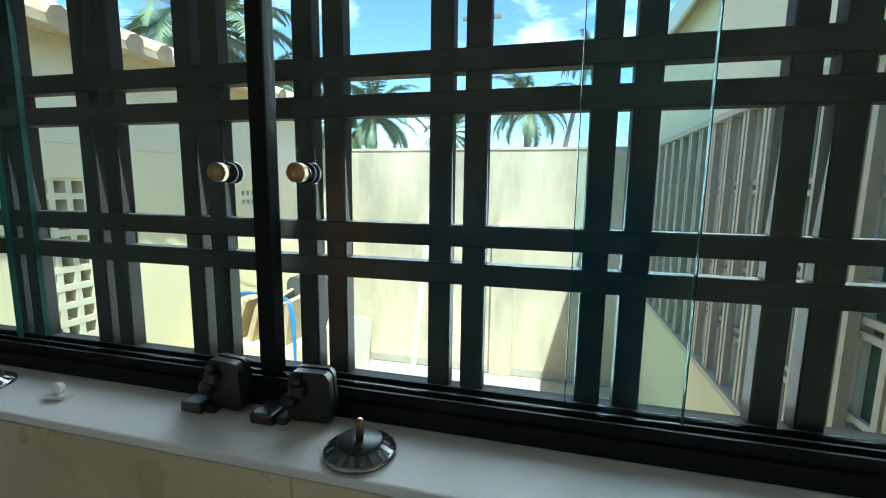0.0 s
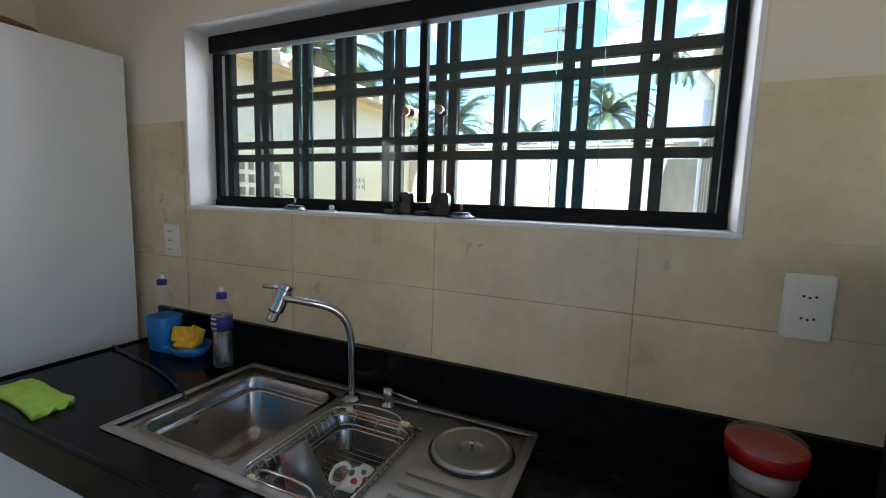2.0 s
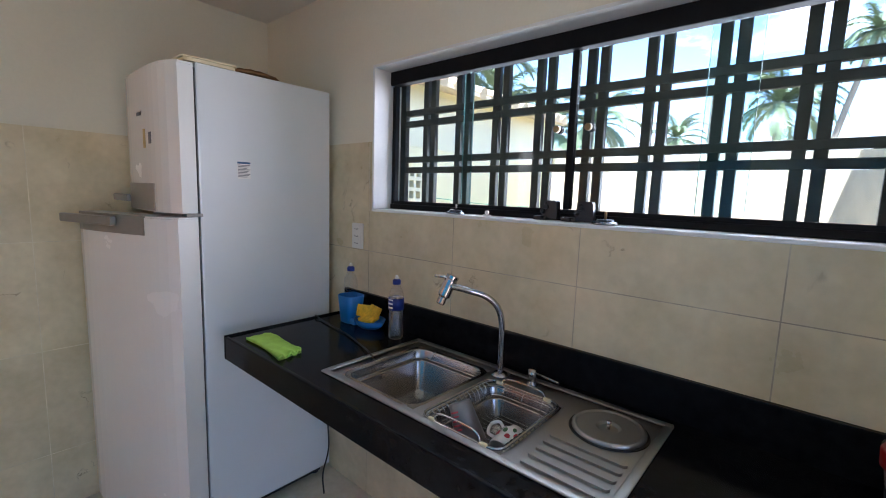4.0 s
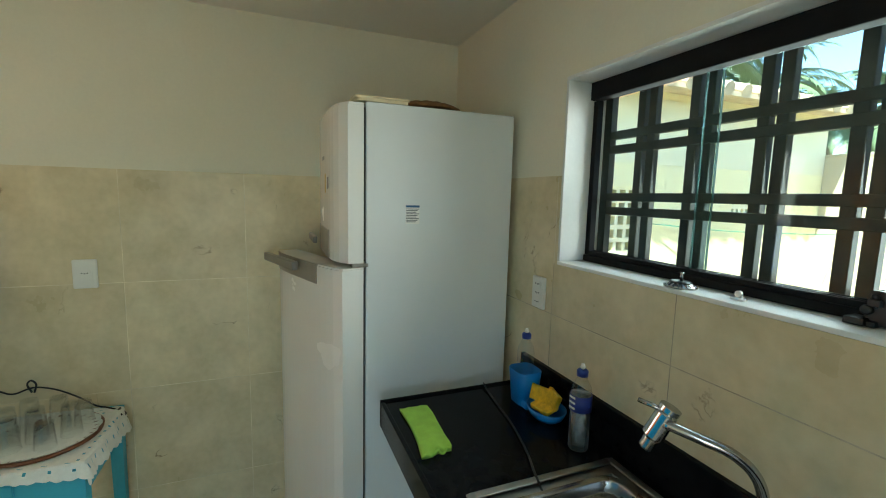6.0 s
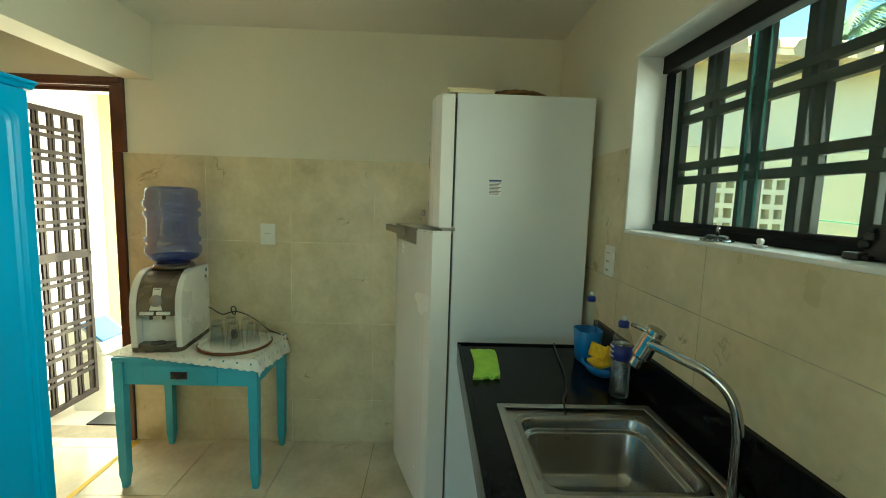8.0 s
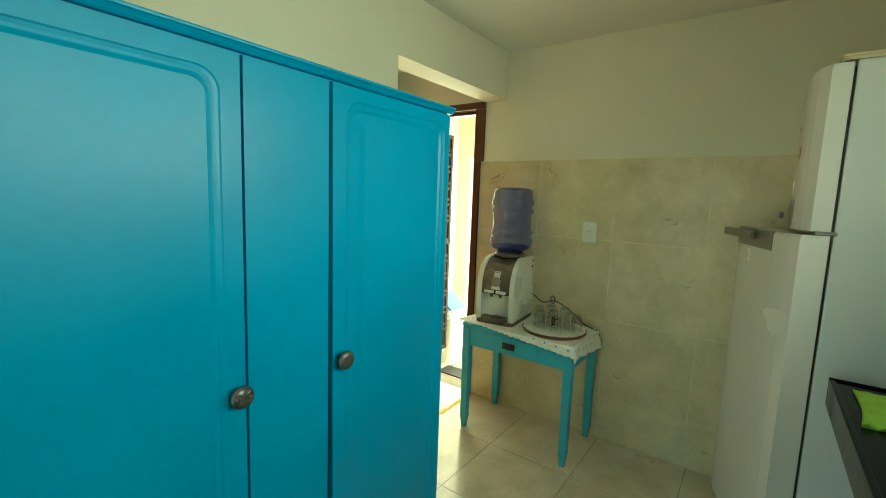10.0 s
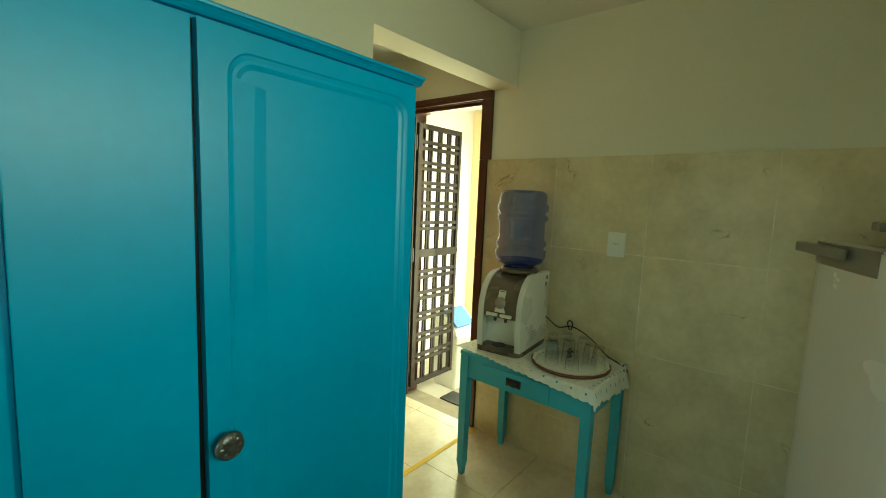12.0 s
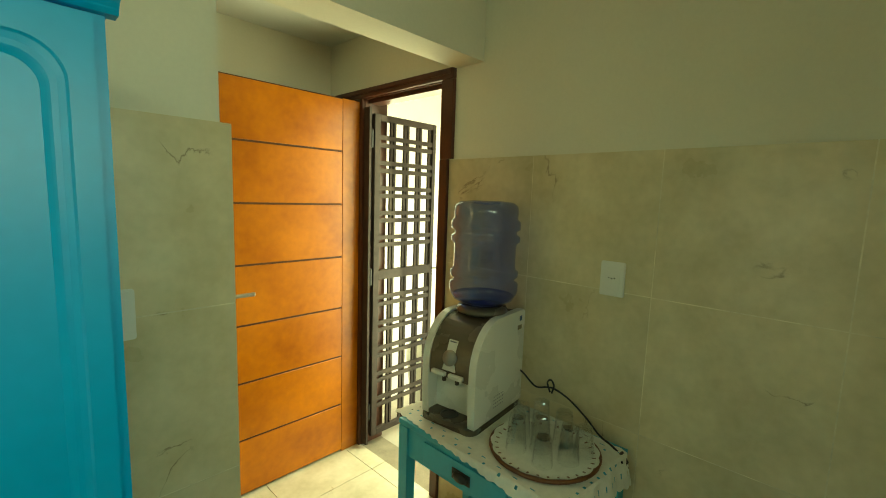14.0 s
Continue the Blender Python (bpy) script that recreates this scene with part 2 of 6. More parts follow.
def bez(points, steps=8):
    """A smooth line through points (Catmull-Rom)."""
    p = [Vector(q) for q in points]
    p = [2 * p[0] - p[1]] + p + [2 * p[-1] - p[-2]]
    out = []
    for i in range(1, len(p) - 2):
        for s in range(steps):
            t = s / steps
            out.append(0.5 * ((2 * p[i]) + (p[i + 1] - p[i - 1]) * t + (2 * p[i - 1] - 5 * p[i] + 4 * p[i + 1] - p[i + 2]) * t * t + (3 * p[i] - p[i - 1] - 3 * p[i + 1] + p[i + 2]) * t ** 3))
    out.append(p[-2])
    return out


def prism(bm, outline, axis, a, b):
    """A flat outline of (u, v) pushed from a to b along an axis: 'x' uses (y, z), 'y' uses (x, z), 'z' uses (x, y)."""
    def at(u, v, w):
        return {"x": (w, u, v), "y": (u, w, v), "z": (u, v, w)}[axis]
    lo = [bm.verts.new(at(u, v, a)) for u, v in outline]
    hi = [bm.verts.new(at(u, v, b)) for u, v in outline]
    bm.faces.new(lo[::-1])
    bm.faces.new(hi)
    for i in range(len(lo)):
        j = (i + 1) % len(lo)
        bm.faces.new((lo[i], lo[j], hi[j], hi[i]))
    return bm


def rounded(u0, u1, v0, v1, r, n=5, corners=(1, 1, 1, 1)):
    """An outline with rounded corners: low-left, low-right, high-right, high-left."""
    out = []
    for (cu, cv, a0), on in zip(((u0, v0, 180), (u1, v0, 270), (u1, v1, 0), (u0, v1, 90)), corners):
        if not on:
            out.append((cu, cv))
            continue
        mu, mv = cu + (r if cu == u0 else -r), cv + (r if cv == v0 else -r)
        for k in range(n + 1):
            a = radians(a0 + 90 * k / n)
            out.append((mu + r * math.cos(a), mv + r * math.sin(a)))
    return out


def structure(name, bm, material, label, category):
    return tagged(part(name, bm, material), label, category, kind="structure")


# ---- the large structure ----
WX, NY, SY, EX, CEIL = -1.805, 0.82, -1.48, 2.7, 2.43     # west, north, south and east wall faces, ceiling
WIN = (-0.850, 0.85, 1.407, 2.048)                          # window opening x0, x1, z0, z1
NO = 1.02                                                  # outer face of the north wall
PS = -2.69                                                 # south face of the passage
BEAM_Y, BEAM_Z, JAMB_X = -1.64, 2.125, -0.728
DOOR_Y0, DOOR_Y1, DOOR_Z = -2.36, -1.68, 2.09
TILE_TOP = 1.72

bm = bmesh.new()
box(bm, -2.0, WIN[0], NY, NO, -0.3, 2.9)
box(bm, WIN[1], EX + 0.15, NY, NO, -0.3, 2.9)
box(bm, WIN[0], WIN[1], NY, NO, -0.3, WIN[2])
box(bm, WIN[0], WIN[1], NY, NO, WIN[3], 2.9)
wall_n = structure("wall_north", bm, M_PAINT, "cream painted kitchen wall with a long barred window", "wall")
bm = bmesh.new()
box(bm, WX - 0.15, WX, DOOR_Y1, NY, -0.3, 2.9)
box(bm, WX - 0.15, WX, PS - 0.15, DOOR_Y0, -0.3, 2.9)
box(bm, WX - 0.15, WX, DOOR_Y0, DOOR_Y1, DOOR_Z, 2.9)
wall_w = structure("wall_west", bm, M_PAINT, "cream painted wall with tiles on its lower part", "wall")
bm = bmesh.new()
box(bm, JAMB_X, EX + 0.15, BEAM_Y, SY, -0.3, 2.9)
box(bm, WX, JAMB_X, BEAM_Y, SY, BEAM_Z, 2.9)
wall_s = structure("wall_south", bm, M_PAINT, "cream painted wall with an opening under a beam", "wall")
# east wall is unseen; its doorway is assumed, to let light in
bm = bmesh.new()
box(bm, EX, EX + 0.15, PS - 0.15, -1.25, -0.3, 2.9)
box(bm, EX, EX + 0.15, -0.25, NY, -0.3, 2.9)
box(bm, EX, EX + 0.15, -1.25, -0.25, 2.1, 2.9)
wall_e = structure("wall_east", bm, M_PAINT, "plain cream painted wall, unseen, with an assumed open doorway", "wall")
wall_p = structure("wall_passage", boxm(WX, EX, PS - 0.15, PS, -0.3, 2.9), M_PAINT, "plain cream passage wall", "wall")
structure("ceiling", boxm(WX, EX, PS, NY, CEIL, CEIL + 0.12), M_CEIL, "plain off-white painted ceiling", "ceiling")
floor = structure("floor", boxm(WX - 0.15, EX, PS, NY, -0.3, -0.006), M_FGROUT, "polished cream ceramic floor tiles with dark joints", "floor")

# window reveal lining, white
bm = bmesh.new()
box(bm, WIN[0], WIN[1], NY - 0.006, NO, WIN[2], WIN[2] + 0.012, 0.003)
box(bm, WIN[0], WIN[0] + 0.012, NY - 0.006, NO, WIN[2] + 0.012, WIN[3] - 0.012, 0.003)
box(bm, WIN[1] - 0.012, WIN[1], NY - 0.006, NO, WIN[2] + 0.012, WIN[3] - 0.012, 0.003)
box(bm, WIN[0], WIN[1], NY - 0.006, NO, WIN[3] - 0.012, WIN[3], 0.003)
structure("window_reveal", bm, M_WHITE, "white painted window reveal and sill", "window sill")

# sliding window: black frame, four panes, central stiles
window = tagged(new("window_1"), "long sliding window with black aluminium frame and clear glass", "window", kind="structure")
FY = 0.915
part("bottom_track", boxm(WIN[0] + 0.014, WIN[1] - 0.014, FY, FY + 0.056, WIN[2] + 0.013, WIN[2] + 0.036, 0.003), M_BLACK, window)
for k, yy in enumerate((FY + 0.010, FY + 0.028, FY + 0.048)):
    part("rail", boxm(WIN[0] + 0.016, WIN[1] - 0.016, yy - 0.002, yy + 0.002, WIN[2] + 0.0365, WIN[2] + 0.050), M_BLACK, window)
part("top_track", boxm(WIN[0] + 0.014, WIN[1] - 0.014, FY - 0.01, FY + 0.034, WIN[3] - 0.072, WIN[3] - 0.013, 0.004), M_BLACK, window)
part("side_frame", boxm(WIN[0] + 0.014, WIN[0] + 0.036, FY + 0.006, FY + 0.030, WIN[2] + 0.037, WIN[3] - 0.073, 0.003), M_BLACK, window)
part("side_frame", boxm(WIN[1] - 0.036, WIN[1] - 0.014, FY + 0.006, FY + 0.030, WIN[2] + 0.037, WIN[3] - 0.073, 0.003), M_BLACK, window)
for x0, x1, yy in ((WIN[0] + 0.043, -0.395, FY + 0.036), (-0.425, 0.030, FY + 0.018), (0.056, 0.545, FY + 0.018), (0.425, WIN[1] - 0.043, FY + 0.036)):
    p = part("pane", boxm(x0, x1, yy, yy + 0.008, WIN[2] + 0.052, WIN[3] - 0.074), M_PANE, window)
    p.visible_shadow = False
    for xe in (x0 - 0.0012, x1 + 0.0002):
        if abs(xe) > 0.2 and WIN[0] + 0.1 < xe < WIN[1] - 0.1:
            part("pane_edge", boxm(xe, xe + 0.001, yy, yy + 0.008, WIN[2] + 0.052, WIN[3] - 0.074), M_GEDGE, window)
part("stile", boxm(0.031, 0.055, FY + 0.010, FY + 0.034, WIN[2] + 0.051, WIN[3] - 0.073, 0.003), M_BLACK, window)

# security grille: pairs of square bars
grille = tagged(new("window_grille"), "dark brown steel security grille of paired square bars", "grille", kind="structure")
GX = [-0.846 + 1.696 * k / 9 for k in range(1, 9)]
bar_v = finish("bar", boxm(-0.0145, 0.0145, 0.978, 1.002, WIN[2] + 0.014, WIN[3] - 0.014, 0.002, 1), M_BAR)
for x in GX:
    for dx in (-0.022, 0.022):
        ob = new("upright_bar", bar_v)
        ob.parent, ob.location = grille, (x + dx, 0, 0)
bar_h = finish("bar", boxm(WIN[0] + 0.047, WIN[1] - 0.049, 0.974, 0.998, -0.0135, 0.0135, 0.002, 1), M_BAR)
for z in (1.6255, 1.835):
    for dz in (-0.024, 0.024):
        ob = new("cross_bar", bar_h)
        ob.parent, ob.location = grille, (0, 0, z + dz)
part("edge_bar", boxm(WIN[0] + 0.013, WIN[0] + 0.046, 0.975, 1.0, WIN[2] + 0.014, WIN[3] - 0.014), M_BAR, grille)
part("edge_bar", boxm(WIN[1] - 0.048, WIN[1] - 0.013, 0.975, 1.0, WIN[2] + 0.014, WIN[3] - 0.014), M_BAR, grille)
part("sill_bar", boxm(WIN[0] + 0.047, WIN[1] - 0.049, 0.9755, 0.9995, WIN[2] + 0.013, WIN[2] + 0.041), M_BAR, grille)

# ---- more materials ----
M_ORANGE = mat("orange_stained_wood", (0.50, 0.155, 0.009), 0.34, vary=0.30, scale=3.5, fine=26, bump=0.05, second=(0.33, 0.085, 0.005))
M_GROOVE = mat("dark_groove", (0.10, 0.035, 0.012), 0.7, vary=0.2)
M_GATE = mat("dark_brown_gate_paint", (0.060, 0.046, 0.040), 0.6, spec=0.12, vary=0.25, scale=18, fine=150, bump=0.1)
M_CLEAR = glass("clear_drinking_glass", (0.99, 0.995, 0.99), 0.05, 0.06, 0.95)
M_PET = glass("clear_bottle_plastic", (0.95, 0.96, 0.96), 0.10, 0.08)
M_LIQ = glass("bluish_liquid", (0.88, 0.92, 0.95), 0.45, 0.26)
M_JUG = glass("blue_water_jug_plastic", (0.57, 0.67, 0.96), 0.05, 0.08, 0.5)
M_SMOKE = mat("smoked_grey_plastic", (0.115, 0.095, 0.070), 0.26, vary=0.08, bump=0.0, metal=0.3)
M_DISP = mat("white_dispenser_plastic", (0.74, 0.75, 0.70), 0.28, vary=0.03, bump=0.01)
M_LABEL = mat("blue_label", (0.012, 0.028, 0.20), 0.4, vary=0.12, scale=40)
M_CAPBLUE = mat("blue_cap", (0.015, 0.035, 0.25), 0.35, vary=0.05)
M_HOLDER = mat("blue_holder_plastic", (0.012, 0.18, 0.52), 0.35, vary=0.06)
M_SPONGE = mat("yellow_sponge", (0.78, 0.47, 0.03), 0.95, vary=0.25, scale=60, fine=300, bump=0.5)
M_CLOTH = mat("lime_cloth", (0.40, 0.68, 0.10), 0.95, vary=0.12, scale=30, fine=500, bump=0.4)
M_LACE = mat("white_lace", (0.78, 0.80, 0.74), 0.9, vary=0.08, scale=40, fine=400, bump=0.3)
M_TRAY = mat("brown_tray_wood", (0.16, 0.055, 0.018), 0.35, vary=0.3, scale=10, fine=90)
M_WICKER = mat("brown_wicker", (0.20, 0.095, 0.03), 0.6, vary=0.4, scale=40, fine=200, bump=0.6, dist=0.004)
M_CREAMPL = mat("cream_plastic", (0.72, 0.62, 0.40), 0.45, vary=0.06)
M_RED = mat("red_lid_plastic", (0.36, 0.010, 0.010), 0.35, vary=0.06)
M_SUGAR = mat("white_sugar", (0.78, 0.74, 0.70), 0.9, vary=0.1, scale=60)
M_CERAM = mat("white_ceramic", (0.82, 0.80, 0.77), 0.15, vary=0.03, bump=0)
M_PINK = mat("red_flower_print", (0.52, 0.03, 0.05), 0.4, vary=0.1)
M_LEAFPR = mat("green_leaf_print", (0.06, 0.16, 0.06), 0.4, vary=0.1)
M_ANTIQUE = mat("antique_silver", (0.20, 0.20, 0.20), 0.36, metal=0.9, vary=0.4, scale=60, fine=300, bump=0.5)
M_BRASS = mat("dull_brass", (0.36, 0.24, 0.12), 0.35, metal=0.9, vary=0.2, scale=30)
M_INK = mat("grey_print", (0.10, 0.11, 0.13), 0.5, vary=0.1)
M_INKB = mat("blue_print", (0.03, 0.10, 0.22), 0.5, vary=0.1)
M_STICK = mat("yellow_sticker", (0.50, 0.36, 0.12), 0.5, vary=0.2)
M_TAPE = mat("yellow_floor_tape", (0.72, 0.47, 0.03), 0.6, vary=0.12)
M_BINBLUE = mat("blue_bin_lid", (0.05, 0.20, 0.48), 0.4, vary=0.05)
M_PVC = mat("white_pvc", (0.76, 0.74, 0.68), 0.45, vary=0.06)
M_STONE = mat("cream_paving", (0.46, 0.41, 0.33), 0.6, vary=0.12, scale=3, fine=40, per_object=0.05)
M_ROOF = mat("weathered_roof_tile", (0.55, 0.42, 0.28), 0.9, vary=0.3, scale=8, fine=60, bump=0.4)
M_OLDWALL = mat("stained_old_plaster", (0.72, 0.61, 0.43), 0.92, vary=0.10, scale=1.7, fine=9, bump=0.5, second=(0.44, 0.37, 0.27))
# rain streaks: the large stains are drawn out downwards
streak = M_OLDWALL.node_tree.nodes.new("ShaderNodeMapping")
streak.inputs["Scale"].default_value = (1.6, 1.6, 0.55)
for link in list(M_OLDWALL.node_tree.links):
    if link.from_socket.name == "Position":
        target = link.to_socket
        M_OLDWALL.node_tree.links.new(link.from_socket, streak.inputs["Vector"])
        M_OLDWALL.node_tree.links.new(streak.outputs["Vector"], target)
M_HOUSE = mat("cream_house_plaster", (0.78, 0.70, 0.50), 0.85, vary=0.08, scale=1.5, fine=40, bump=0.15)
M_GRILLE2 = mat("light_brown_grille_paint", (0.50, 0.42, 0.33), 0.5, vary=0.15, scale=20)
M_GREENGLASS = mat("dark_green_window_glass", (0.04, 0.13, 0.09), 0.06, vary=0.2, bump=0, spec=0.7)
M_FROND = mat("palm_frond", (0.15, 0.20, 0.10), 0.55, vary=0.35, scale=3, fine=30, bump=0)
M_TRUNK = mat("palm_trunk", (0.22, 0.18, 0.14), 0.9, vary=0.3, scale=3, fine=30, bump=0.4)
M_BOARD = mat("old_boards", (0.55, 0.42, 0.25), 0.85, vary=0.25, scale=6, fine=40)

# ---- kitchen worktop and sink ----
CT = 0.905
worktop = thing("worktop", "black granite worktop with raised lip and splashback", "worktop")
SX0, SX1, SY0, SY1 = -0.472, 0.463, 0.312, 0.754
for a in ((-1.012, SX0, 0.236, NY - 0.024), (SX1, 1.75, 0.236, NY - 0.024), (SX0, SX1, 0.236, SY0), (SX0, SX1, SY1, NY - 0.024)):
    part("slab", boxm(*a, CT - 0.03, CT), M_GRANITE, worktop)
part("front_edge", boxm(-1.015, 1.75, 0.220, 0.2355, 0.815, CT + 0.004, 0.004), M_GRANITE, worktop)
part("end_lip", boxm(-1.028, -1.0155, 0.220, NY - 0.024, 0.815, CT + 0.007, 0.003), M_GRANITE, worktop)
part("splashback", boxm(-1.028, 1.75, NY - 0.0235, NY - 0.0005, CT - 0.03, 1.024, 0.003), M_GRANITE, worktop)
part("back_support", boxm(-1.0, 1.75, NY - 0.06, NY - 0.025, 0.80, CT - 0.031), M_GRANITE, worktop)
part("bracket", boxm(0.60, 0.64, 0.27, NY - 0.061, 0.80, CT - 0.031), M_GRANITE, worktop)
part("bracket", boxm(-0.98, -0.94, 0.27, NY - 0.061, 0.815, CT - 0.031), M_GRANITE, worktop)

sink = thing("sink", "stainless steel double sink with ridged drainboard set in the worktop", "sink")
B1, B2 = (-0.418, -0.108, 0.362, 0.708), (-0.036, 0.188, 0.352, 0.655)
ZR = CT - 0.005


def basin(bm, b, depth, r, floor_shrink=0.03):
    """An open basin: a ledge, steep walls with round corners and a dished floor."""
    rings = []
    for sh, z in ((-0.018, ZR), (-0.006, ZR), (-0.003, ZR - 0.001), (-0.001, ZR - 0.004), (0.001, ZR - 0.030), (0.002, ZR - 0.033), (0.004, ZR - 0.034), (0.014, ZR - 0.035), (0.0155, ZR - 0.0355), (0.017, ZR - 0.039), (floor_shrink, ZR - depth + 0.03), (floor_shrink + 0.012, ZR - depth + 0.008), (floor_shrink + 0.04, ZR - depth)):
        o = rounded(b[0] + sh, b[1] - sh, b[2] + sh, b[3] - sh, max(0.012, r - sh * 0.3), 6)
        rings.append([bm.verts.new((u, v, z)) for u, v in o])
    for a, c in zip(rings, rings[1:]):
        for i in range(len(a)):
            j = (i + 1) % len(a)
            bm.faces.new((a[i], a[j], c[j], c[i]))
    bm.faces.new(rings[-1])
    return bm


part("large_basin", basin(bmesh.new(), B1, 0.17, 0.045), M_STEEL, sink, smooth=True)
part("small_basin", basin(bmesh.new(), B2, 0.14, 0.045), M_STEEL, sink, smooth=True)
for a in ((SX0, B1[0] - 0.014, SY0, SY1), (B1[1] + 0.014, B2[0] - 0.014, SY0, SY1), (B2[1] + 0.014, SX1, SY0, SY1),
          (B1[0] - 0.014, B1[1] + 0.014, SY0, B1[2] - 0.014), (B1[0] - 0.014, B1[1] + 0.014, B1[3] + 0.014, SY1),
          (B2[0] - 0.014, B2[1] + 0.014, SY0, B2[2] - 0.014), (B2[0] - 0.014, B2[1] + 0.014, B2[3] + 0.014, SY1)):
    part("deck", boxm(*a, ZR - 0.008, ZR - 0.0005), M_SATIN, sink)
for a in ((SX0 - 0.006, SX1 + 0.006, SY0 - 0.008, SY0 + 0.014), (SX0 - 0.006, SX1 + 0.006, SY1 - 0.014, SY1 + 0.008)):
    part("raised_rim", boxm(*a, CT + 0.0003, CT + 0.006, 0.003, 2), M_SATIN, sink, smooth=True)
for a in ((SX0 - 0.008, SX0 + 0.014, SY0, SY1), (SX1 - 0.014, SX1 + 0.008, SY0, SY1)):
    part("raised_rim", boxm(*a, CT + 0.0006, CT + 0.0057, 0.003, 2), M_SATIN, sink, smooth=True)
for k in range(5):
    y = 0.345 + k * 0.036
    part("drain_ridge", prism(bmesh.new(), rounded(0.246, 0.436, y, y + 0.020, 0.0095, 4), "z", ZR - 0.002, ZR + 0.0065), M_SATIN, sink)
lid = lathe(bmesh.new(), [(0.0, ZR + 0.003), (0.022, ZR + 0.003), (0.026, ZR + 0.004), (0.030, ZR + 0.0085), (0.032, ZR + 0.009), (0.078, ZR + 0.009), (0.080, ZR + 0.0095), (0.083, ZR + 0.013), (0.089, ZR + 0.013), (0.092, ZR + 0.009), (0.0925, ZR + 0.0005)], 0.344, 0.630, 40)
lid = part("waste_bin_lid", lid, M_SATIN, sink, "round steel waste lid with a small grip", smooth=True)
part("grip", lathe(bmesh.new(), [(0.0, ZR + 0.0032), (0.0045, ZR + 0.0032), (0.0045, ZR + 0.016), (0.006, ZR + 0.018), (0.006, ZR + 0.024), (0.0, ZR + 0.025)], 0.344, 0.630, 14), M_CHROME, lid, smooth=True)
# raised black ring for the lid's groove, with the groove's shade as its colour
part("gasket", lathe(bmesh.new(), [(0.0927, ZR), (0.0927, ZR + 0.003), (0.099, ZR + 0.002), (0.100, ZR)], 0.344, 0.630, 40), M_DARK, lid)
for b in (B1, B2):
    cx, cy = (b[0] + b[1]) / 2, (b[2] + b[3]) / 2 + 0.04
    zz = ZR - (0.17 if b is B1 else 0.14)
    part("drain", lathe(bmesh.new(), [(0.0, zz + 0.001), (0.03, zz + 0.001), (0.036, zz + 0.005), (0.044, zz + 0.005), (0.047, zz + 0.0005)], cx, cy, 24), M_CHROME, sink, smooth=True)

tap = thing("tap", "chrome swan-neck kitchen tap with a lever at its mouth", "tap")
bx, by = -0.050, 0.715
part("base", lathe(bmesh.new(), [(0.0, ZR), (0.030, ZR), (0.030, ZR + 0.006), (0.018, ZR + 0.014), (0.0, ZR + 0.014)], bx, by, 24), M_CHROME, tap, smooth=True)
part("neck", tube(bmesh.new(), bez([(bx, by, ZR + 0.01), (bx, by, 1.00), (bx - 0.002, by - 0.003, 1.08), (bx - 0.014, by - 0.016, 1.135), (bx - 0.040, by - 0.046, 1.170), (bx - 0.075, by - 0.086, 1.188), (bx - 0.125, by - 0.132, 1.205)], 8), 0.0105, 14), M_CHROME, tap, smooth=True)
hm = Matrix.Translation((bx - 0.137, by - 0.128, 1.192)) @ Matrix.Rotation(radians(16), 4, "Y") @ Matrix.Rotation(radians(-18), 4, "X")
part("head", lathe(bmesh.new(), [(0.0, -0.030), (0.016, -0.030), (0.021, -0.024), (0.021, 0.030), (0.018, 0.034), (0.021, 0.036), (0.021, 0.046), (0.0, 0.047)], 0, 0, 40, hm), M_CHROME, tap)
part("nozzle", lathe(bmesh.new(), [(0.0, -0.056), (0.012, -0.056), (0.014, -0.052), (0.014, -0.031), (0.0, -0.031)], 0, 0, 32, hm), M_STEEL, tap)
part("lever", tube(bmesh.new(), [(bx - 0.135, by - 0.130, 1.229), (bx - 0.176, by - 0.146, 1.232)], 0.005, 10), M_CHROME, tap, smooth=True)

pump = thing("soap_pump", "small chrome soap pump on the sink deck", "soap dispenser")
part("body", lathe(bmesh.new(), [(0.0, ZR), (0.019, ZR), (0.019, ZR + 0.004), (0.012, ZR + 0.010), (0.012, ZR + 0.022), (0.0145, ZR + 0.025), (0.0145, ZR + 0.052), (0.0, ZR + 0.053)], 0.062, 0.728, 20), M_STEEL, pump, smooth=True)
part("spout", tube(bmesh.new(), [(0.070, 0.727, ZR + 0.044), (0.163, 0.706, ZR + 0.044)], 0.0035, 8), M_CHROME, pump, smooth=True)

# wire dish basket in the small basin
rack = thing("dish_basket", "chrome wire dish basket with folding handles hung in the small basin", "dish rack")
rx0, rx1, ry0, ry1, rz = B2[0] - 0.014, B2[1] + 0.014, B2[2] - 0.022, B2[3] - 0.006, ZR + 0.010
rim = [(u, v, rz) for u, v in rounded(rx0, rx1, ry0, ry1, 0.03, 4)]
part("rim", tube(bmesh.new(), rim, 0.0035, 8, closed=True), M_CHROME, rack, smooth=True)
part("lower_rim", tube(bmesh.new(), [(u, v, rz - 0.012) for u, v in rounded(rx0 + 0.012, rx1 - 0.012, ry0 + 0.012, ry1 - 0.012, 0.03, 4)], 0.002, 6, closed=True), M_CHROME, rack, smooth=True)
for k in range(15):
    y = ry0 + 0.022 + (ry1 - ry0 - 0.044) * k / 14
    part("wire", tube(bmesh.new(), bez([(rx0, y, rz), (rx0 + 0.022, y, rz - 0.02), (rx0 + 0.030, y, rz - 0.080), (rx0 + 0.05, y, rz - 0.092), (rx1 - 0.05, y, rz - 0.092), (rx1 - 0.030, y, rz - 0.080), (rx1 - 0.022, y, rz - 0.02), (rx1, y, rz)], 3), 0.0019, 5), M_CHROME, rack, smooth=True)
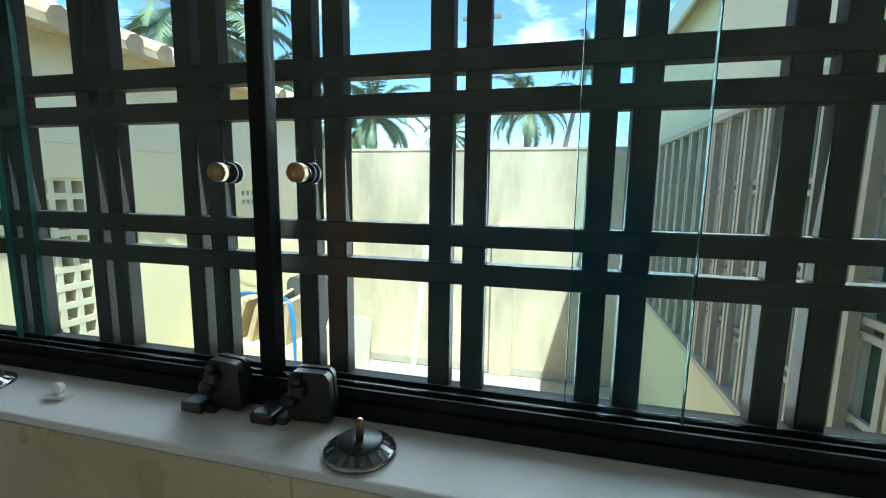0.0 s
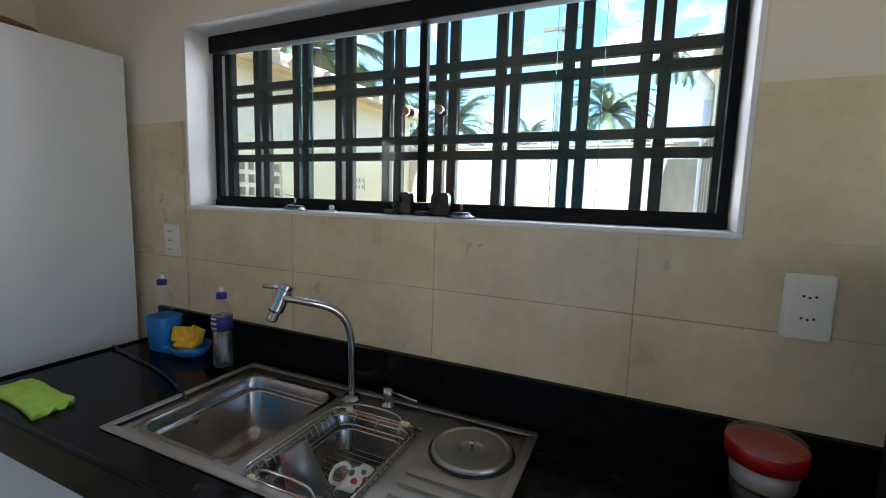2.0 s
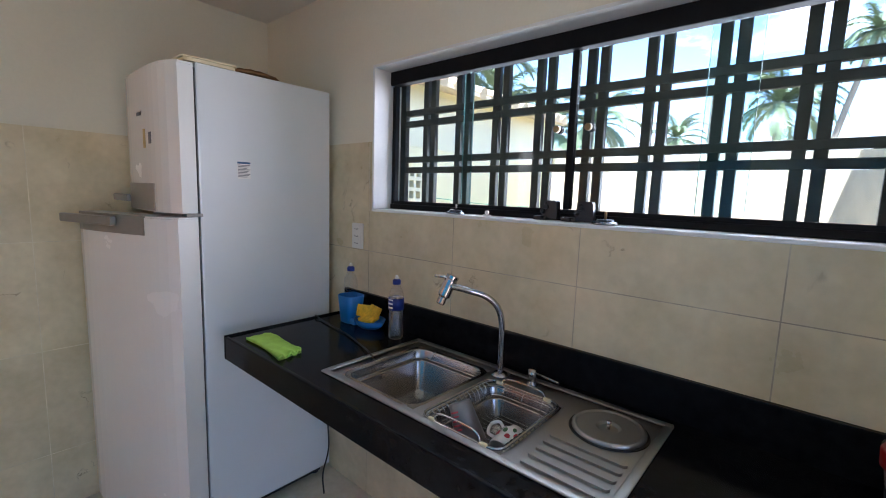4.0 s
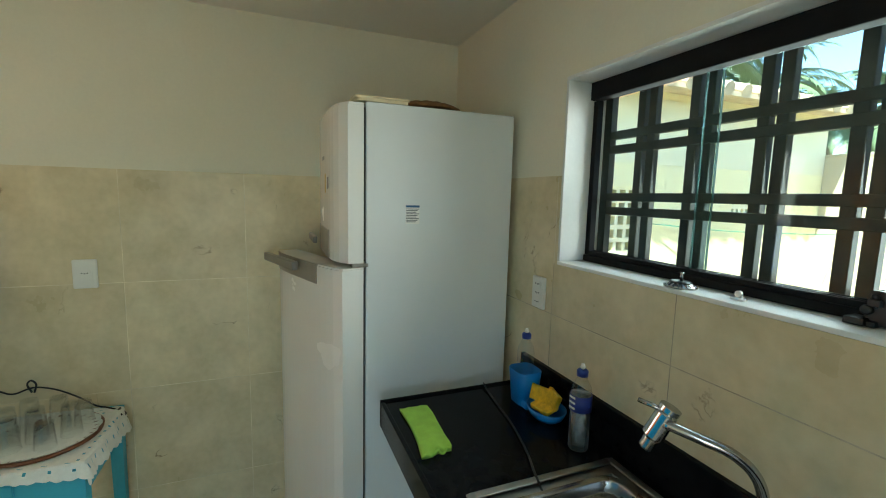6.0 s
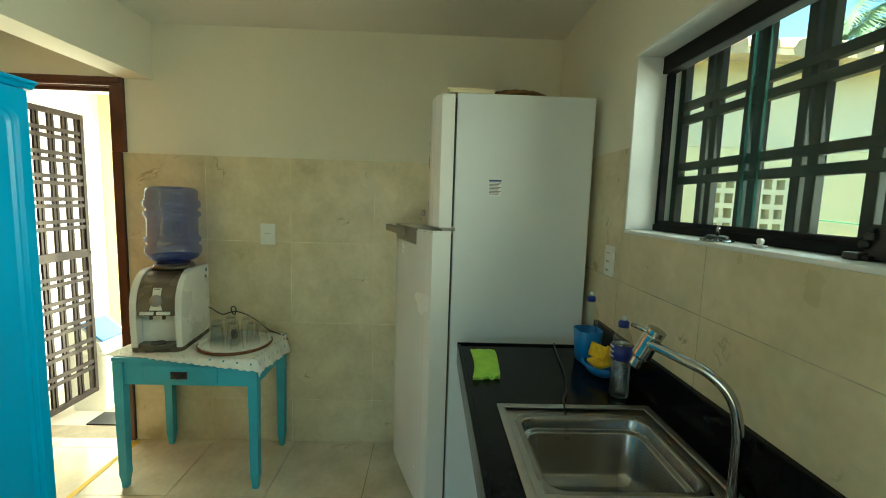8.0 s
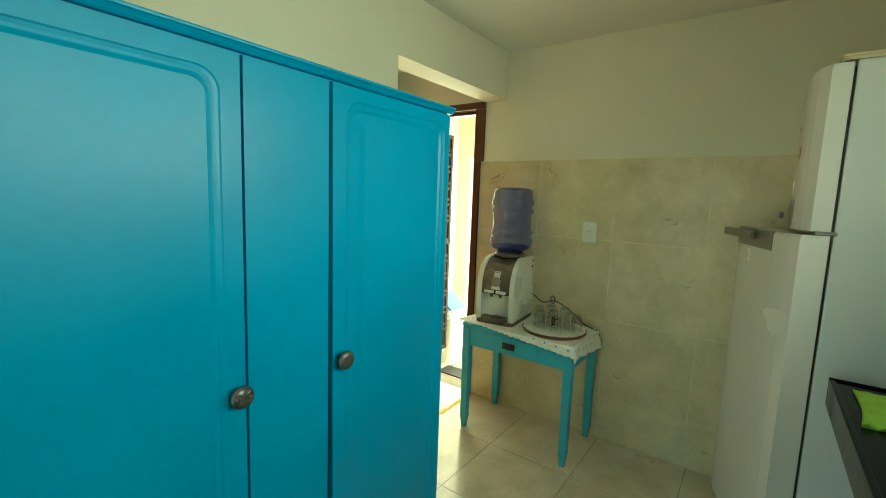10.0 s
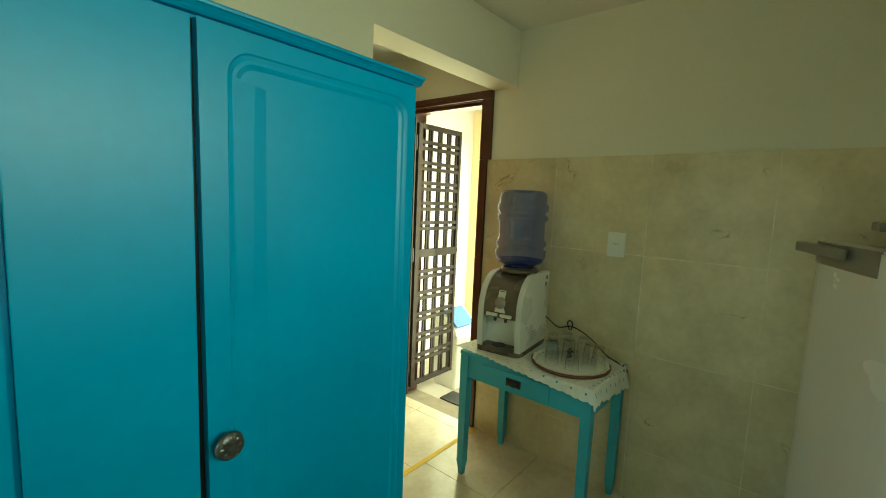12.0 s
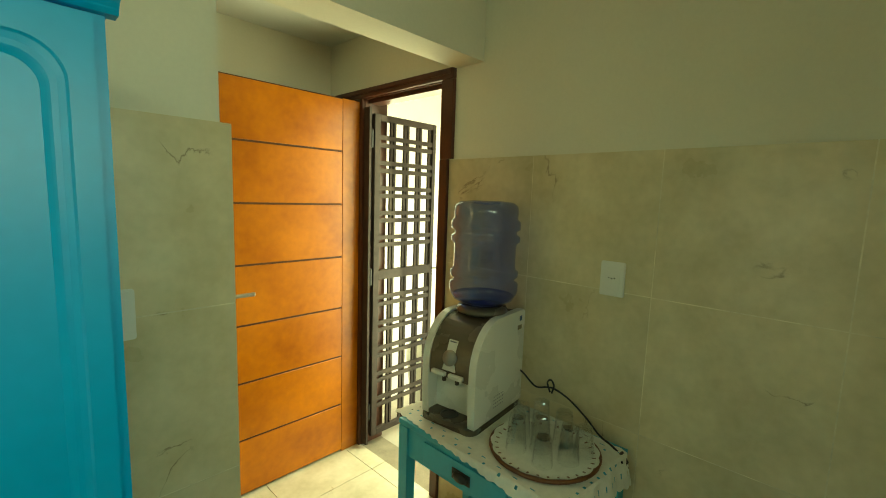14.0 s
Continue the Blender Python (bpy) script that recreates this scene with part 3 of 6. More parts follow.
for k in range(3):
    x = rx0 + 0.07 + k * 0.065
    part("cross_wire", tube(bmesh.new(), bez([(x, ry0, rz), (x, ry0 + 0.02, rz - 0.02), (x, ry0 + 0.03, rz - 0.085), (x, ry0 + 0.05, rz - 0.0945), (x, ry1 - 0.05, rz - 0.0945), (x, ry1 - 0.03, rz - 0.085), (x, ry1 - 0.02, rz - 0.02), (x, ry1, rz)], 3), 0.0016, 5), M_CHROME, rack, smooth=True)
for yy, lift in ((ry0, 0.030), (ry1, 0.022)):
    xm = (rx0 + rx1) / 2
    part("handle", tube(bmesh.new(), bez([(xm - 0.075, yy, rz), (xm - 0.06, yy, rz + lift * 0.8), (xm, yy, rz + lift), (xm + 0.06, yy, rz + lift * 0.8), (xm + 0.075, yy, rz)], 6), 0.003, 8), M_CHROME, rack, smooth=True)
    for dx in (-0.082, 0.082):
        part("clip", boxm(xm + dx - 0.012, xm + dx + 0.012, yy - 0.005, yy + 0.005, rz - 0.006, rz + 0.006, 0.003), M_CREAMPL, rack)

cup = thing("measuring_cup", "clear plastic cup with red marks lying in the dish basket", "cup")
cm = Matrix.Translation((0.064, 0.412, CT - 0.062)) @ Matrix.Rotation(radians(-6), 4, "X") @ Matrix.Rotation(radians(-30), 4, "Y")
part("body", lathe(bmesh.new(), [(0.0, 0.105), (0.028, 0.105), (0.030, 0.102), (0.042, 0.0), (0.0395, 0.0), (0.0275, 0.100), (0.0, 0.1)], 0, 0, 24, cm), glass("cloudy_cup_plastic", (0.74, 0.74, 0.76), 0.40, 0.24), cup, smooth=True)
bm = bmesh.new()
for k in range(7):
    a0 = radians(262)
    z = 0.015 + k * 0.011
    for a in (a0, a0 + 0.35):
        r = 0.0423 - z * 0.115
        box(bm, r * math.cos(a) - 0.006, r * math.cos(a) + 0.006, r * math.sin(a) - 0.0006, r * math.sin(a) + 0.0006, z, z + 0.004)
bmesh.ops.transform(bm, matrix=cm, verts=bm.verts)
part("marks", bm, M_PINK, cup, "red measuring marks")
mug = thing("mug", "white porcelain cup with red flowers lying in the dish basket", "cup")
mm = Matrix.Translation((0.150, 0.470, CT - 0.050)) @ Matrix.Rotation(radians(118), 4, "X") @ Matrix.Rotation(radians(20), 4, "Z")
part("bowl", lathe(bmesh.new(), [(0.0, -0.038), (0.020, -0.038), (0.022, -0.032), (0.036, -0.016), (0.043, 0.022), (0.044, 0.036), (0.041, 0.036), (0.038, 0.012), (0.030, -0.018), (0.0, -0.028)], 0, 0, 28, mm), M_CERAM, mug, smooth=True)
bm = tube(bmesh.new(), bez([(0.040, 0, 0.022), (0.060, 0, 0.024), (0.066, 0, 0.0), (0.052, 0, -0.020), (0.034, 0, -0.016)], 5), 0.0045, 8)
bmesh.ops.transform(bm, matrix=mm @ Matrix.Rotation(radians(120), 4, "Z"), verts=bm.verts)
part("handle", bm, M_CERAM, mug, smooth=True)
for k, (ang, zz, rr, mtl) in enumerate(((30, 0.0, 0.010, M_PINK), (62, 0.012, 0.008, M_PINK), (50, -0.014, 0.006, M_LEAFPR), (85, -0.004, 0.008, M_LEAFPR), (110, 0.010, 0.009, M_PINK), (10, 0.016, 0.006, M_LEAFPR))):
    for off in (0, 180):
        bm = lathe(bmesh.new(), [(0.0, 0.0012), (rr * 0.8, 0.001), (rr, 0.0)], 0, 0, 7)
        a = radians(ang + off)
        r = 0.0395 + zz * 0.13
        bmesh.ops.transform(bm, matrix=mm @ Matrix.Translation((r * math.cos(a), r * math.sin(a), zz)) @ Matrix.Rotation(a, 4, "Z") @ Matrix.Rotation(radians(90), 4, "Y"), verts=bm.verts)
        part("flower" if mtl is M_PINK else "leaf_print", bm, mtl, mug)

# power cord that runs over the worktop into the basin
cord = thing("power_cord", "black power cord lying across the worktop into the basin", "cord")
part("cable", tube(bmesh.new(), bez([(-1.040, 0.640, CT + 0.004), (-1.012, 0.628, CT + 0.0125), (-0.97, 0.622, CT + 0.006), (-0.86, 0.604, CT + 0.006), (-0.72, 0.582, CT + 0.006), (-0.58, 0.545, CT + 0.006), (-0.488, 0.508, CT + 0.014), (-0.435, 0.500, CT - 0.01), (-0.412, 0.495, CT - 0.05)], 8), 0.0032, 8), M_DARK, cord, smooth=True)
part("plug", boxm(-0.425, -0.399, 0.483, 0.507, CT - 0.085, CT - 0.050, 0.006), M_DARK, cord)
for dy in (-0.007, 0.007):
    part("pin", tube(bmesh.new(), [(-0.412, 0.495 + dy, CT - 0.085), (-0.412, 0.495 + dy, CT - 0.103)], 0.0022, 6), M_DARK, cord)
cord2 = thing("hanging_cord", "dark cord hanging behind the worktop down to the floor", "cord")
part("cable", tube(bmesh.new(), bez([(-1.09, 0.775, 0.80), (-1.09, 0.76, 0.55), (-1.085, 0.74, 0.35), (-1.05, 0.72, 0.20), (-1.07, 0.70, 0.06), (-1.0, 0.66, 0.008)], 8), 0.004, 8), M_DARK, cord2, smooth=True)

# lime cloth
cl = thing("cleaning_cloth", "lime green folded cleaning cloth on the worktop", "cloth")
bm = bmesh.new()
nx, ny = 26, 12
grid = {}
for i in range(nx + 1):
    for j in range(ny + 1):
        u, v = i / nx, j / ny
        x = -0.938 + 0.284 * u + 0.004 * v * (1 - u) - 0.012 * v * u + 0.004 * math.sin(7 * v) * u
        y = 0.268 + 0.098 * v - (0.018 + 0.004 * v) * u + 0.010 * math.sin(3.1 * u) * (1 - 0.6 * v)
        z = CT + 0.0105 + 0.004 * noise.noise((u * 5, v * 5, 1.7)) + (0.010 * math.sin(v * 14) * max(0, u - 0.82) * 5) + 0.006 * (u > 0.7) * (1 - abs(v - 0.5))
        grid[i, j] = (x, y, z)
lo = {k: bm.verts.new((p[0], p[1], CT + 0.001)) for k, p in grid.items()}
hi = {k: bm.verts.new(p) for k, p in grid.items()}
for i in range(nx):
    for j in range(ny):
        bm.faces.new((hi[i, j], hi[i + 1, j], hi[i + 1, j + 1], hi[i, j + 1]))
        bm.faces.new((lo[i, j + 1], lo[i + 1, j + 1], lo[i + 1, j], lo[i, j]))
for i in range(nx):
    bm.faces.new((lo[i, 0], lo[i + 1, 0], hi[i + 1, 0], hi[i, 0]))
    bm.faces.new((hi[i, ny], hi[i + 1, ny], lo[i + 1, ny], lo[i, ny]))
for j in range(ny):
    bm.faces.new((hi[0, j], hi[0, j + 1], lo[0, j + 1], lo[0, j]))
    bm.faces.new((lo[nx, j], lo[nx, j + 1], hi[nx, j + 1], hi[nx, j]))
part("folded_cloth", bm, M_CLOTH, cl, smooth=True)
part("hem", tube(bmesh.new(), bez([(-0.655 - 0.001 * k + 0.003 * math.sin(k * 2.1), 0.252 + 0.0098 * k, CT + 0.008 + 0.006 * math.sin(k * 1.7)) for k in range(10)], 4), 0.004, 7), M_CLOTH, cl, "darker stitched hem", smooth=True)

# sponge holder with sponges
holder = thing("sponge_holder", "blue plastic holder with a round cup and a sponge dish", "sponge holder")
bm = bmesh.new()
rings = [[bm.verts.new((-0.862 + u, 0.712 + v, CT + z)) for u, v in rounded(-w, w, -w * 0.92, w * 0.92, w * 0.55, 5)] for w, z in ((0.004, 0.001), (0.036, 0.001), (0.041, 0.004), (0.052, 0.124), (0.0505, 0.126), (0.049, 0.124), (0.036, 0.006), (0.004, 0.006))]
for a, b in zip(rings, rings[1:]):
    for i in range(len(a)):
        bm.faces.new((a[i], a[(i + 1) % len(a)], b[(i + 1) % len(a)], b[i]))
bm.faces.new(rings[0][::-1])
bm.faces.new(rings[-1])
part("cup", bm, M_HOLDER, holder, smooth=True)
bm = lathe(bmesh.new(), [(0.0, 0.001), (0.040, 0.001), (0.052, 0.012), (0.062, 0.038), (0.059, 0.038), (0.049, 0.015), (0.038, 0.005), (0.0, 0.005)], 0, 0, 32, Matrix.Translation((-0.740, 0.722, CT)) @ Matrix.Diagonal((1.25, 0.98, 1, 1)))
part("dish", bm, M_HOLDER, holder, smooth=True)
part("bridge", boxm(-0.835, -0.795, 0.68, 0.74, CT + 0.0015, CT + 0.03, 0.006), M_HOLDER, holder)
for c, ang, tilt in (((-0.772, 0.728, CT + 0.056), 22, 74), ((-0.722, 0.742, CT + 0.056), -14, 70), ((-0.735, 0.704, CT + 0.028), 10, 14)):
    sp = thing("sponge", "worn yellow kitchen sponge in the blue holder", "sponge", "sponges in the holder")
    bm = boxm(-0.040, 0.040, -0.026, 0.026, -0.008, 0.008, 0.004)
    for v in bm.verts:
        v.co += Vector((0, 0.012 * (v.co.x / 0.04) ** 2, 0.012 * (v.co.x / 0.040) ** 2)) + 0.002 * noise.noise_vector(v.co * 60)
    bmesh.ops.transform(bm, matrix=Matrix.Translation(c) @ Matrix.Rotation(radians(ang), 4, "Z") @ Matrix.Rotation(radians(tilt), 4, "X"), verts=bm.verts)
    part("foam", bm, M_SPONGE, sp, smooth=True)


def squeeze_bottle(label, x, y, z, h, liquid, sleeve):
    b = thing("bottle", label, "bottle")
    r = 0.031
    part("body", lathe(bmesh.new(), [(0.0, z), (r - 0.004, z), (r, z + 0.006), (r, z + h * 0.16), (r - 0.002, z + h * 0.2), (r - 0.001, z + h * 0.55), (r, z + h * 0.66), (r - 0.004, z + h * 0.74), (0.015, z + h * 0.83), (0.0145, z + h * 0.86)], x, y, 28), M_PET, b, smooth=True)
    if liquid:
        part("liquid", lathe(bmesh.new(), [(0.0, z + 0.003), (r - 0.005, z + 0.003), (r - 0.002, z + 0.008), (r - 0.0035, z + h * liquid), (0.0, z + h * liquid)], x, y, 24), M_LIQ, b, smooth=True)
    if sleeve:
        part("label", lathe(bmesh.new(), [(r - 0.0005, z + h * 0.47), (r + 0.0008, z + h * 0.47), (r + 0.0008, z + h * 0.65), (r - 0.001, z + h * 0.65)], x, y, 28), M_LABEL, b, "blue paper label", smooth=True)
        for k in range(3):
            part("print", boxm(x + 0.002 - 0.012, x + 0.012, y - r - 0.0022, y - r + 0.0005, z + h * (0.62 - 0.06 * k), z + h * (0.64 - 0.06 * k)), M_CERAM, b)
    cap = part("cap", lathe(bmesh.new(), [(0.0, z + h * 0.94), (0.011, z + h * 0.94), (0.0165, z + h * 0.92), (0.0165, z + h * 0.86), (0.0, z + h * 0.86)], x, y, 20), M_CAPBLUE, b, "dark blue cap", smooth=True)
    part("nozzle", lathe(bmesh.new(), [(0.0, z + h), (0.005, z + h), (0.006, z + h * 0.98), (0.009, z + h * 0.965), (0.006, z + h * 0.94), (0.0, z + h * 0.94)], x, y, 14), M_CERAM, cap, "white nozzle", smooth=True)
    return b


squeeze_bottle("half-full clear squeeze bottle with blue label and cap beside the sink", -0.553, 0.704, CT + 0.0005, 0.262, 0.66, True)
squeeze_bottle("nearly empty clear squeeze bottle with blue cap standing in the holder", -0.878, 0.722, CT + 0.0065, 0.262, 0.18, False)

# jar with a red lid, and the dark rounded edge of an oven beside it
jar = thing("sugar_jar", "clear round jar of sugar with a red lid on the worktop", "jar")
jx, jy = 0.905, 0.715
part("base", lathe(bmesh.new(), [(0.0, CT + 0.0005), (0.050, CT + 0.0005), (0.056, CT + 0.008), (0.060, CT + 0.040), (0.0, CT + 0.040)], jx, jy, 36), M_DARK, jar, "dark base", smooth=True)
part("glass_body", lathe(bmesh.new(), [(0.0, CT + 0.0405), (0.056, CT + 0.0405), (0.063, CT + 0.046), (0.070, CT + 0.096), (0.068, CT + 0.096), (0.061, CT + 0.047), (0.0, CT + 0.043)], jx, jy, 36), M_PET, jar, smooth=True)
part("sugar", lathe(bmesh.new(), [(0.0, CT + 0.044), (0.059, CT + 0.047), (0.064, CT + 0.078), (0.04, CT + 0.083), (0.0, CT + 0.081)], jx, jy, 30), M_SUGAR, jar, "white sugar", smooth=True)
part("lid", lathe(bmesh.new(), [(0.070, CT + 0.092), (0.074, CT + 0.092), (0.076, CT + 0.122), (0.073, CT + 0.126), (0.066, CT + 0.122), (0.0, CT + 0.118)], jx, jy, 40), M_RED, jar, "red plastic lid", smooth=True)
part("clear_cover", lathe(bmesh.new(), [(0.077, CT + 0.120), (0.077, CT + 0.130), (0.070, CT + 0.137), (0.0, CT + 0.139)], jx, jy, 36), M_PET, jar, smooth=True)
for ob in jar.children:
    for v in ob.data.vertices:
        v.co.x, v.co.y = jx + (v.co.x - jx) * 0.88, jy + (v.co.y - jy) * 0.88
oven = thing("microwave_oven", "black microwave oven with rounded corners on the worktop", "microwave oven")
part("casing", prism(bmesh.new(), rounded(1.095, 1.56, CT + 0.012, 1.405, 0.03, 5), "y", 0.44, 0.775), M_DARK, oven)
part("front_panel", prism(bmesh.new(), rounded(1.090, 1.568, CT + 0.008, 1.41, 0.032, 5), "y", 0.425, 0.4395), M_DARK, oven)
part("window_glass", prism(bmesh.new(), rounded(1.15, 1.42, CT + 0.06, 1.36, 0.02, 4), "y", 0.4215, 0.4245), M_GREENGLASS, oven)
part("handle", boxm(1.434, 1.45, 0.400, 0.4245, CT + 0.08, 1.34, 0.005), M_GREYPL, oven)
for fx in (1.15, 1.53):
    for fy in (0.47, 0.74):
        part("foot", lathe(bmesh.new(), [(0.0, CT), (0.012, CT), (0.012, CT + 0.0118), (0.0, CT + 0.0118)], fx, fy, 12), M_DARK, oven)

# ---- sockets ----


def socket(label, m, holes, w=0.080, h=0.122):
    """A wall plate in the plane x-z that faces -y."""
    s = thing("wall_socket", label, "socket", at=m)
    part("plate", prism(bmesh.new(), rounded(-w / 2, w / 2, -h / 2, h / 2, 0.006, 3), "y", -0.006, 0.0), M_PLASTIC, s)
    part("cover", prism(bmesh.new(), rounded(-w / 2 + 0.004, w / 2 - 0.004, -h / 2 + 0.004, h / 2 - 0.004, 0.005, 3), "y", -0.0085, -0.0062), M_PLASTIC, s)
    part("centre", prism(bmesh.new(), rounded(-w / 2 + 0.016, w / 2 - 0.016, -h / 2 + 0.022, h / 2 - 0.022, 0.003, 3), "y", -0.0101, -0.0087), M_PLASTIC, s)
    for z in holes:
        ins = part("insert", prism(bmesh.new(), rounded(-0.021, 0.021, z - 0.011, z + 0.011, 0.009, 4), "y", -0.0118, -0.0102), M_PLASTIC, s)
        for dx in (-0.010, 0.0, 0.010):
            part("pin_hole", lathe(bmesh.new(), [(0.0, -0.0004), (0.0026, -0.0004), (0.0026, 0.0004), (0.0, 0.0004)], 0, 0, 8, Matrix.Translation((dx, -0.0122, z - (0.002 if dx == 0 else 0))) @ Matrix.Rotation(radians(90), 4, "X")), M_DARK, ins)
    return s


TF = 0.006    # how far the tiles stand proud of the wall
socket("double white wall socket on the tiles beside the window", pose(0.968, NY - TF, 1.281), (0.022, -0.022), 0.082, 0.130)
socket("white wall socket with three outlets between fridge and window", pose(-0.945, NY - TF, 1.286), (0.034, 0.0, -0.034), 0.080, 0.120)
socket("single white wall socket on the tiled wall", pose(WX + TF, -0.852, 1.279, 0, 0, 90), (0.004,), 0.085, 0.122)
socket("white switch plate on the tiled wall by the opening", pose(-0.483, SY + TF, 1.245, 0, 0, 180), (0.0,), 0.080, 0.122)

# ---- fridge ----
FX0, FX1, FB, FT = -1.745, -1.142, 0.192, 1.962
fridge = thing("fridge", "tall white two-door fridge with grey handles and its lower door ajar", "fridge")
part("cabinet", boxm(FX0, FX1, FB, 0.790, 0.045, FT, 0.008), M_FRIDGE, fridge, smooth=False)
part("plinth", boxm(FX0 + 0.03, FX1 - 0.03, FB + 0.04, 0.75, 0.012, 0.0445), M_DARK, fridge)
for fx in (FX0 + 0.05, FX1 - 0.05):
    for fy in (FB + 0.06, 0.73):
        part("foot", lathe(bmesh.new(), [(0.0, 0.0), (0.018, 0.0), (0.018, 0.0118), (0.0, 0.0118)], fx, fy, 10), M_DARK, fridge)


def door_outline(w, edge, bow, n=14):
    """Plan of a bowed door: hinge corner at (0, 0), front towards -y, free side towards -x."""
    out = [(0.0, 0.0)]
    for k in range(n + 1):
        u = k / n
        x = -w * u
        y = -edge - (bow - edge) * (1 - (2 * u - 1) ** 4) ** 0.8
        out.append((x, y))
    out.append((-w, 0.0))
    return out


W = FX1 - FX0
up = part("freezer_door", prism(bmesh.new(), door_outline(W, 0.055, 0.105), "z", 1.388, 1.946), M_FDOOR, fridge)
up.matrix_basis = pose(FX1, FB - 0.008, 0)
top = part("door_cap", prism(bmesh.new(), door_outline(W - 0.004, 0.052, 0.100), "z", 1.9465, 1.955), M_FDOOR, up)
low = part("fridge_door", prism(bmesh.new(), door_outline(W + 0.012, 0.085, 0.112), "z", 0.065, 1.366), M_FDOOR, fridge, "lower door standing a little open")
low.matrix_basis = pose(FX1, FB - 0.008, 0, 0, 0, 18.5)
part("door_cap", prism(bmesh.new(), door_outline(W + 0.008, 0.082, 0.108), "z", 1.3665, 1.373), M_FDOOR, low)
part("gasket", boxm(-W + 0.01, -0.004, 0.0005, 0.0065, 1.395, 1.94), M_DARK, up)
part("gasket", boxm(-W + 0.01, -0.004, 0.0005, 0.0065, 0.075, 1.36), M_DARK, low)
part("hinge", boxm(FX1 - 0.05, FX1 + 0.003, FB - 0.05, FB + 0.01, 1.3735, 1.3875, 0.003), M_GREYPL, fridge)


def bow_y(x, w, edge, bow):
    u = -x / w
    return -edge - (bow - edge) * max(0.0, 1 - (2 * u - 1) ** 4) ** 0.8


def strip(bm, x0, x1, z0, z1, out0, out1, n=10, plan=None):
    """A strip that follows a bowed door front; plan is the door's width, edge and bow."""
    plan = plan or (W, 0.055, 0.105)
    xs_ = [x0 + (x1 - x0) * k / n for k in range(n + 1)]
    o = [(x, bow_y(x, *plan) - out1) for x in xs_]
    i = [(x, bow_y(x, *plan) - out0) for x in xs_[::-1]]
    return prism(bm, o + i, "z", z0, z1)


hp = part("handle_plate", strip(bmesh.new(), -0.600, -0.155, 1.298, 1.374, -0.004, 0.003, 10, (W + 0.012, 0.085, 0.112)), M_GREYPL, low, "grey handle plate")
part("handle", boxm(-0.640, -0.300, -0.148, -0.124, 1.330, 1.366, 0.006), M_GREYPL, hp)
hp = part("handle_plate", strip(bmesh.new(), -0.595, -0.150, 1.392, 1.500, -0.004, 0.003), M_GREYPL, up, "grey handle plate")
part("handle", boxm(-0.625, -0.400, -0.140, -0.122, 1.420, 1.450, 0.006), M_GREYPL, hp)
part("name_mark", strip(bmesh.new(), -0.330, -0.270, 1.772, 1.786, -0.001, 0.0012), M_INK, up, "small dark maker's mark")
part("sticker", strip(bmesh.new(), -0.255, -0.228, 1.640, 1.715, -0.001, 0.0012), M_STICK, up, "worn yellow sticker")
part("sticker", strip(bmesh.new(), -0.190, -0.162, 1.655, 1.700, -0.001, 0.0012), M_INK, up, "small dark printed sticker")
lb = part("info_label", boxm(FX1 - 0.0005, FX1 + 0.0006, 0.341, 0.395, 1.531, 1.601), M_CERAM, fridge, "small white printed label")
part("heading", boxm(FX1, FX1 + 0.0012, 0.341, 0.395, 1.593, 1.601), M_INKB, lb)
for k in range(9):
    part("print_line", boxm(FX1, FX1 + 0.0012, 0.343, 0.393 - 0.006 * (k % 3), 1.586 - k * 0.006, 1.5888 - k * 0.006), M_INK, lb)

lidp = thing("plastic_tray", "cream plastic tray lying on top of the fridge", "tray")
part("tray", prism(bmesh.new(), rounded(-1.50, -1.148, 0.155, 0.352, 0.02, 4), "z", FT + 0.001, FT + 0.013), M_CREAMPL, lidp)
part("edge_rim", prism(bmesh.new(), rounded(-1.504, -1.144, 0.151, 0.356, 0.02, 4), "z", FT + 0.0135, FT + 0.020), M_CREAMPL, lidp)
basket = thing("wicker_tray", "flat brown wicker basket lying on top of the fridge", "basket")
for k in range(5):
    rr = 0.225 - 0.012 * k
    part("woven_ring", tube(bmesh.new(), [(-1.42 + rr * math.cos(a * math.pi / 20) * 0.98, 0.475 + rr * math.sin(a * math.pi / 20) * 0.75, FT + 0.022 + 0.004 * k + 0.003 * (a % 2)) for a in range(40)], 0.008, 7, closed=True), M_WICKER, basket, smooth=True)
part("woven_base", lathe(bmesh.new(), [(0.0, FT + 0.021), (0.215, FT + 0.022), (0.215, FT + 0.030), (0.0, FT + 0.029)], 0, 0, 36, Matrix.Translation((-1.42, 0.475, 0)) @ Matrix.Diagonal((0.95, 0.74, 1, 1))), M_WICKER, basket)

# ---- things on the window sill ----
SZ = WIN[2] + 0.0125


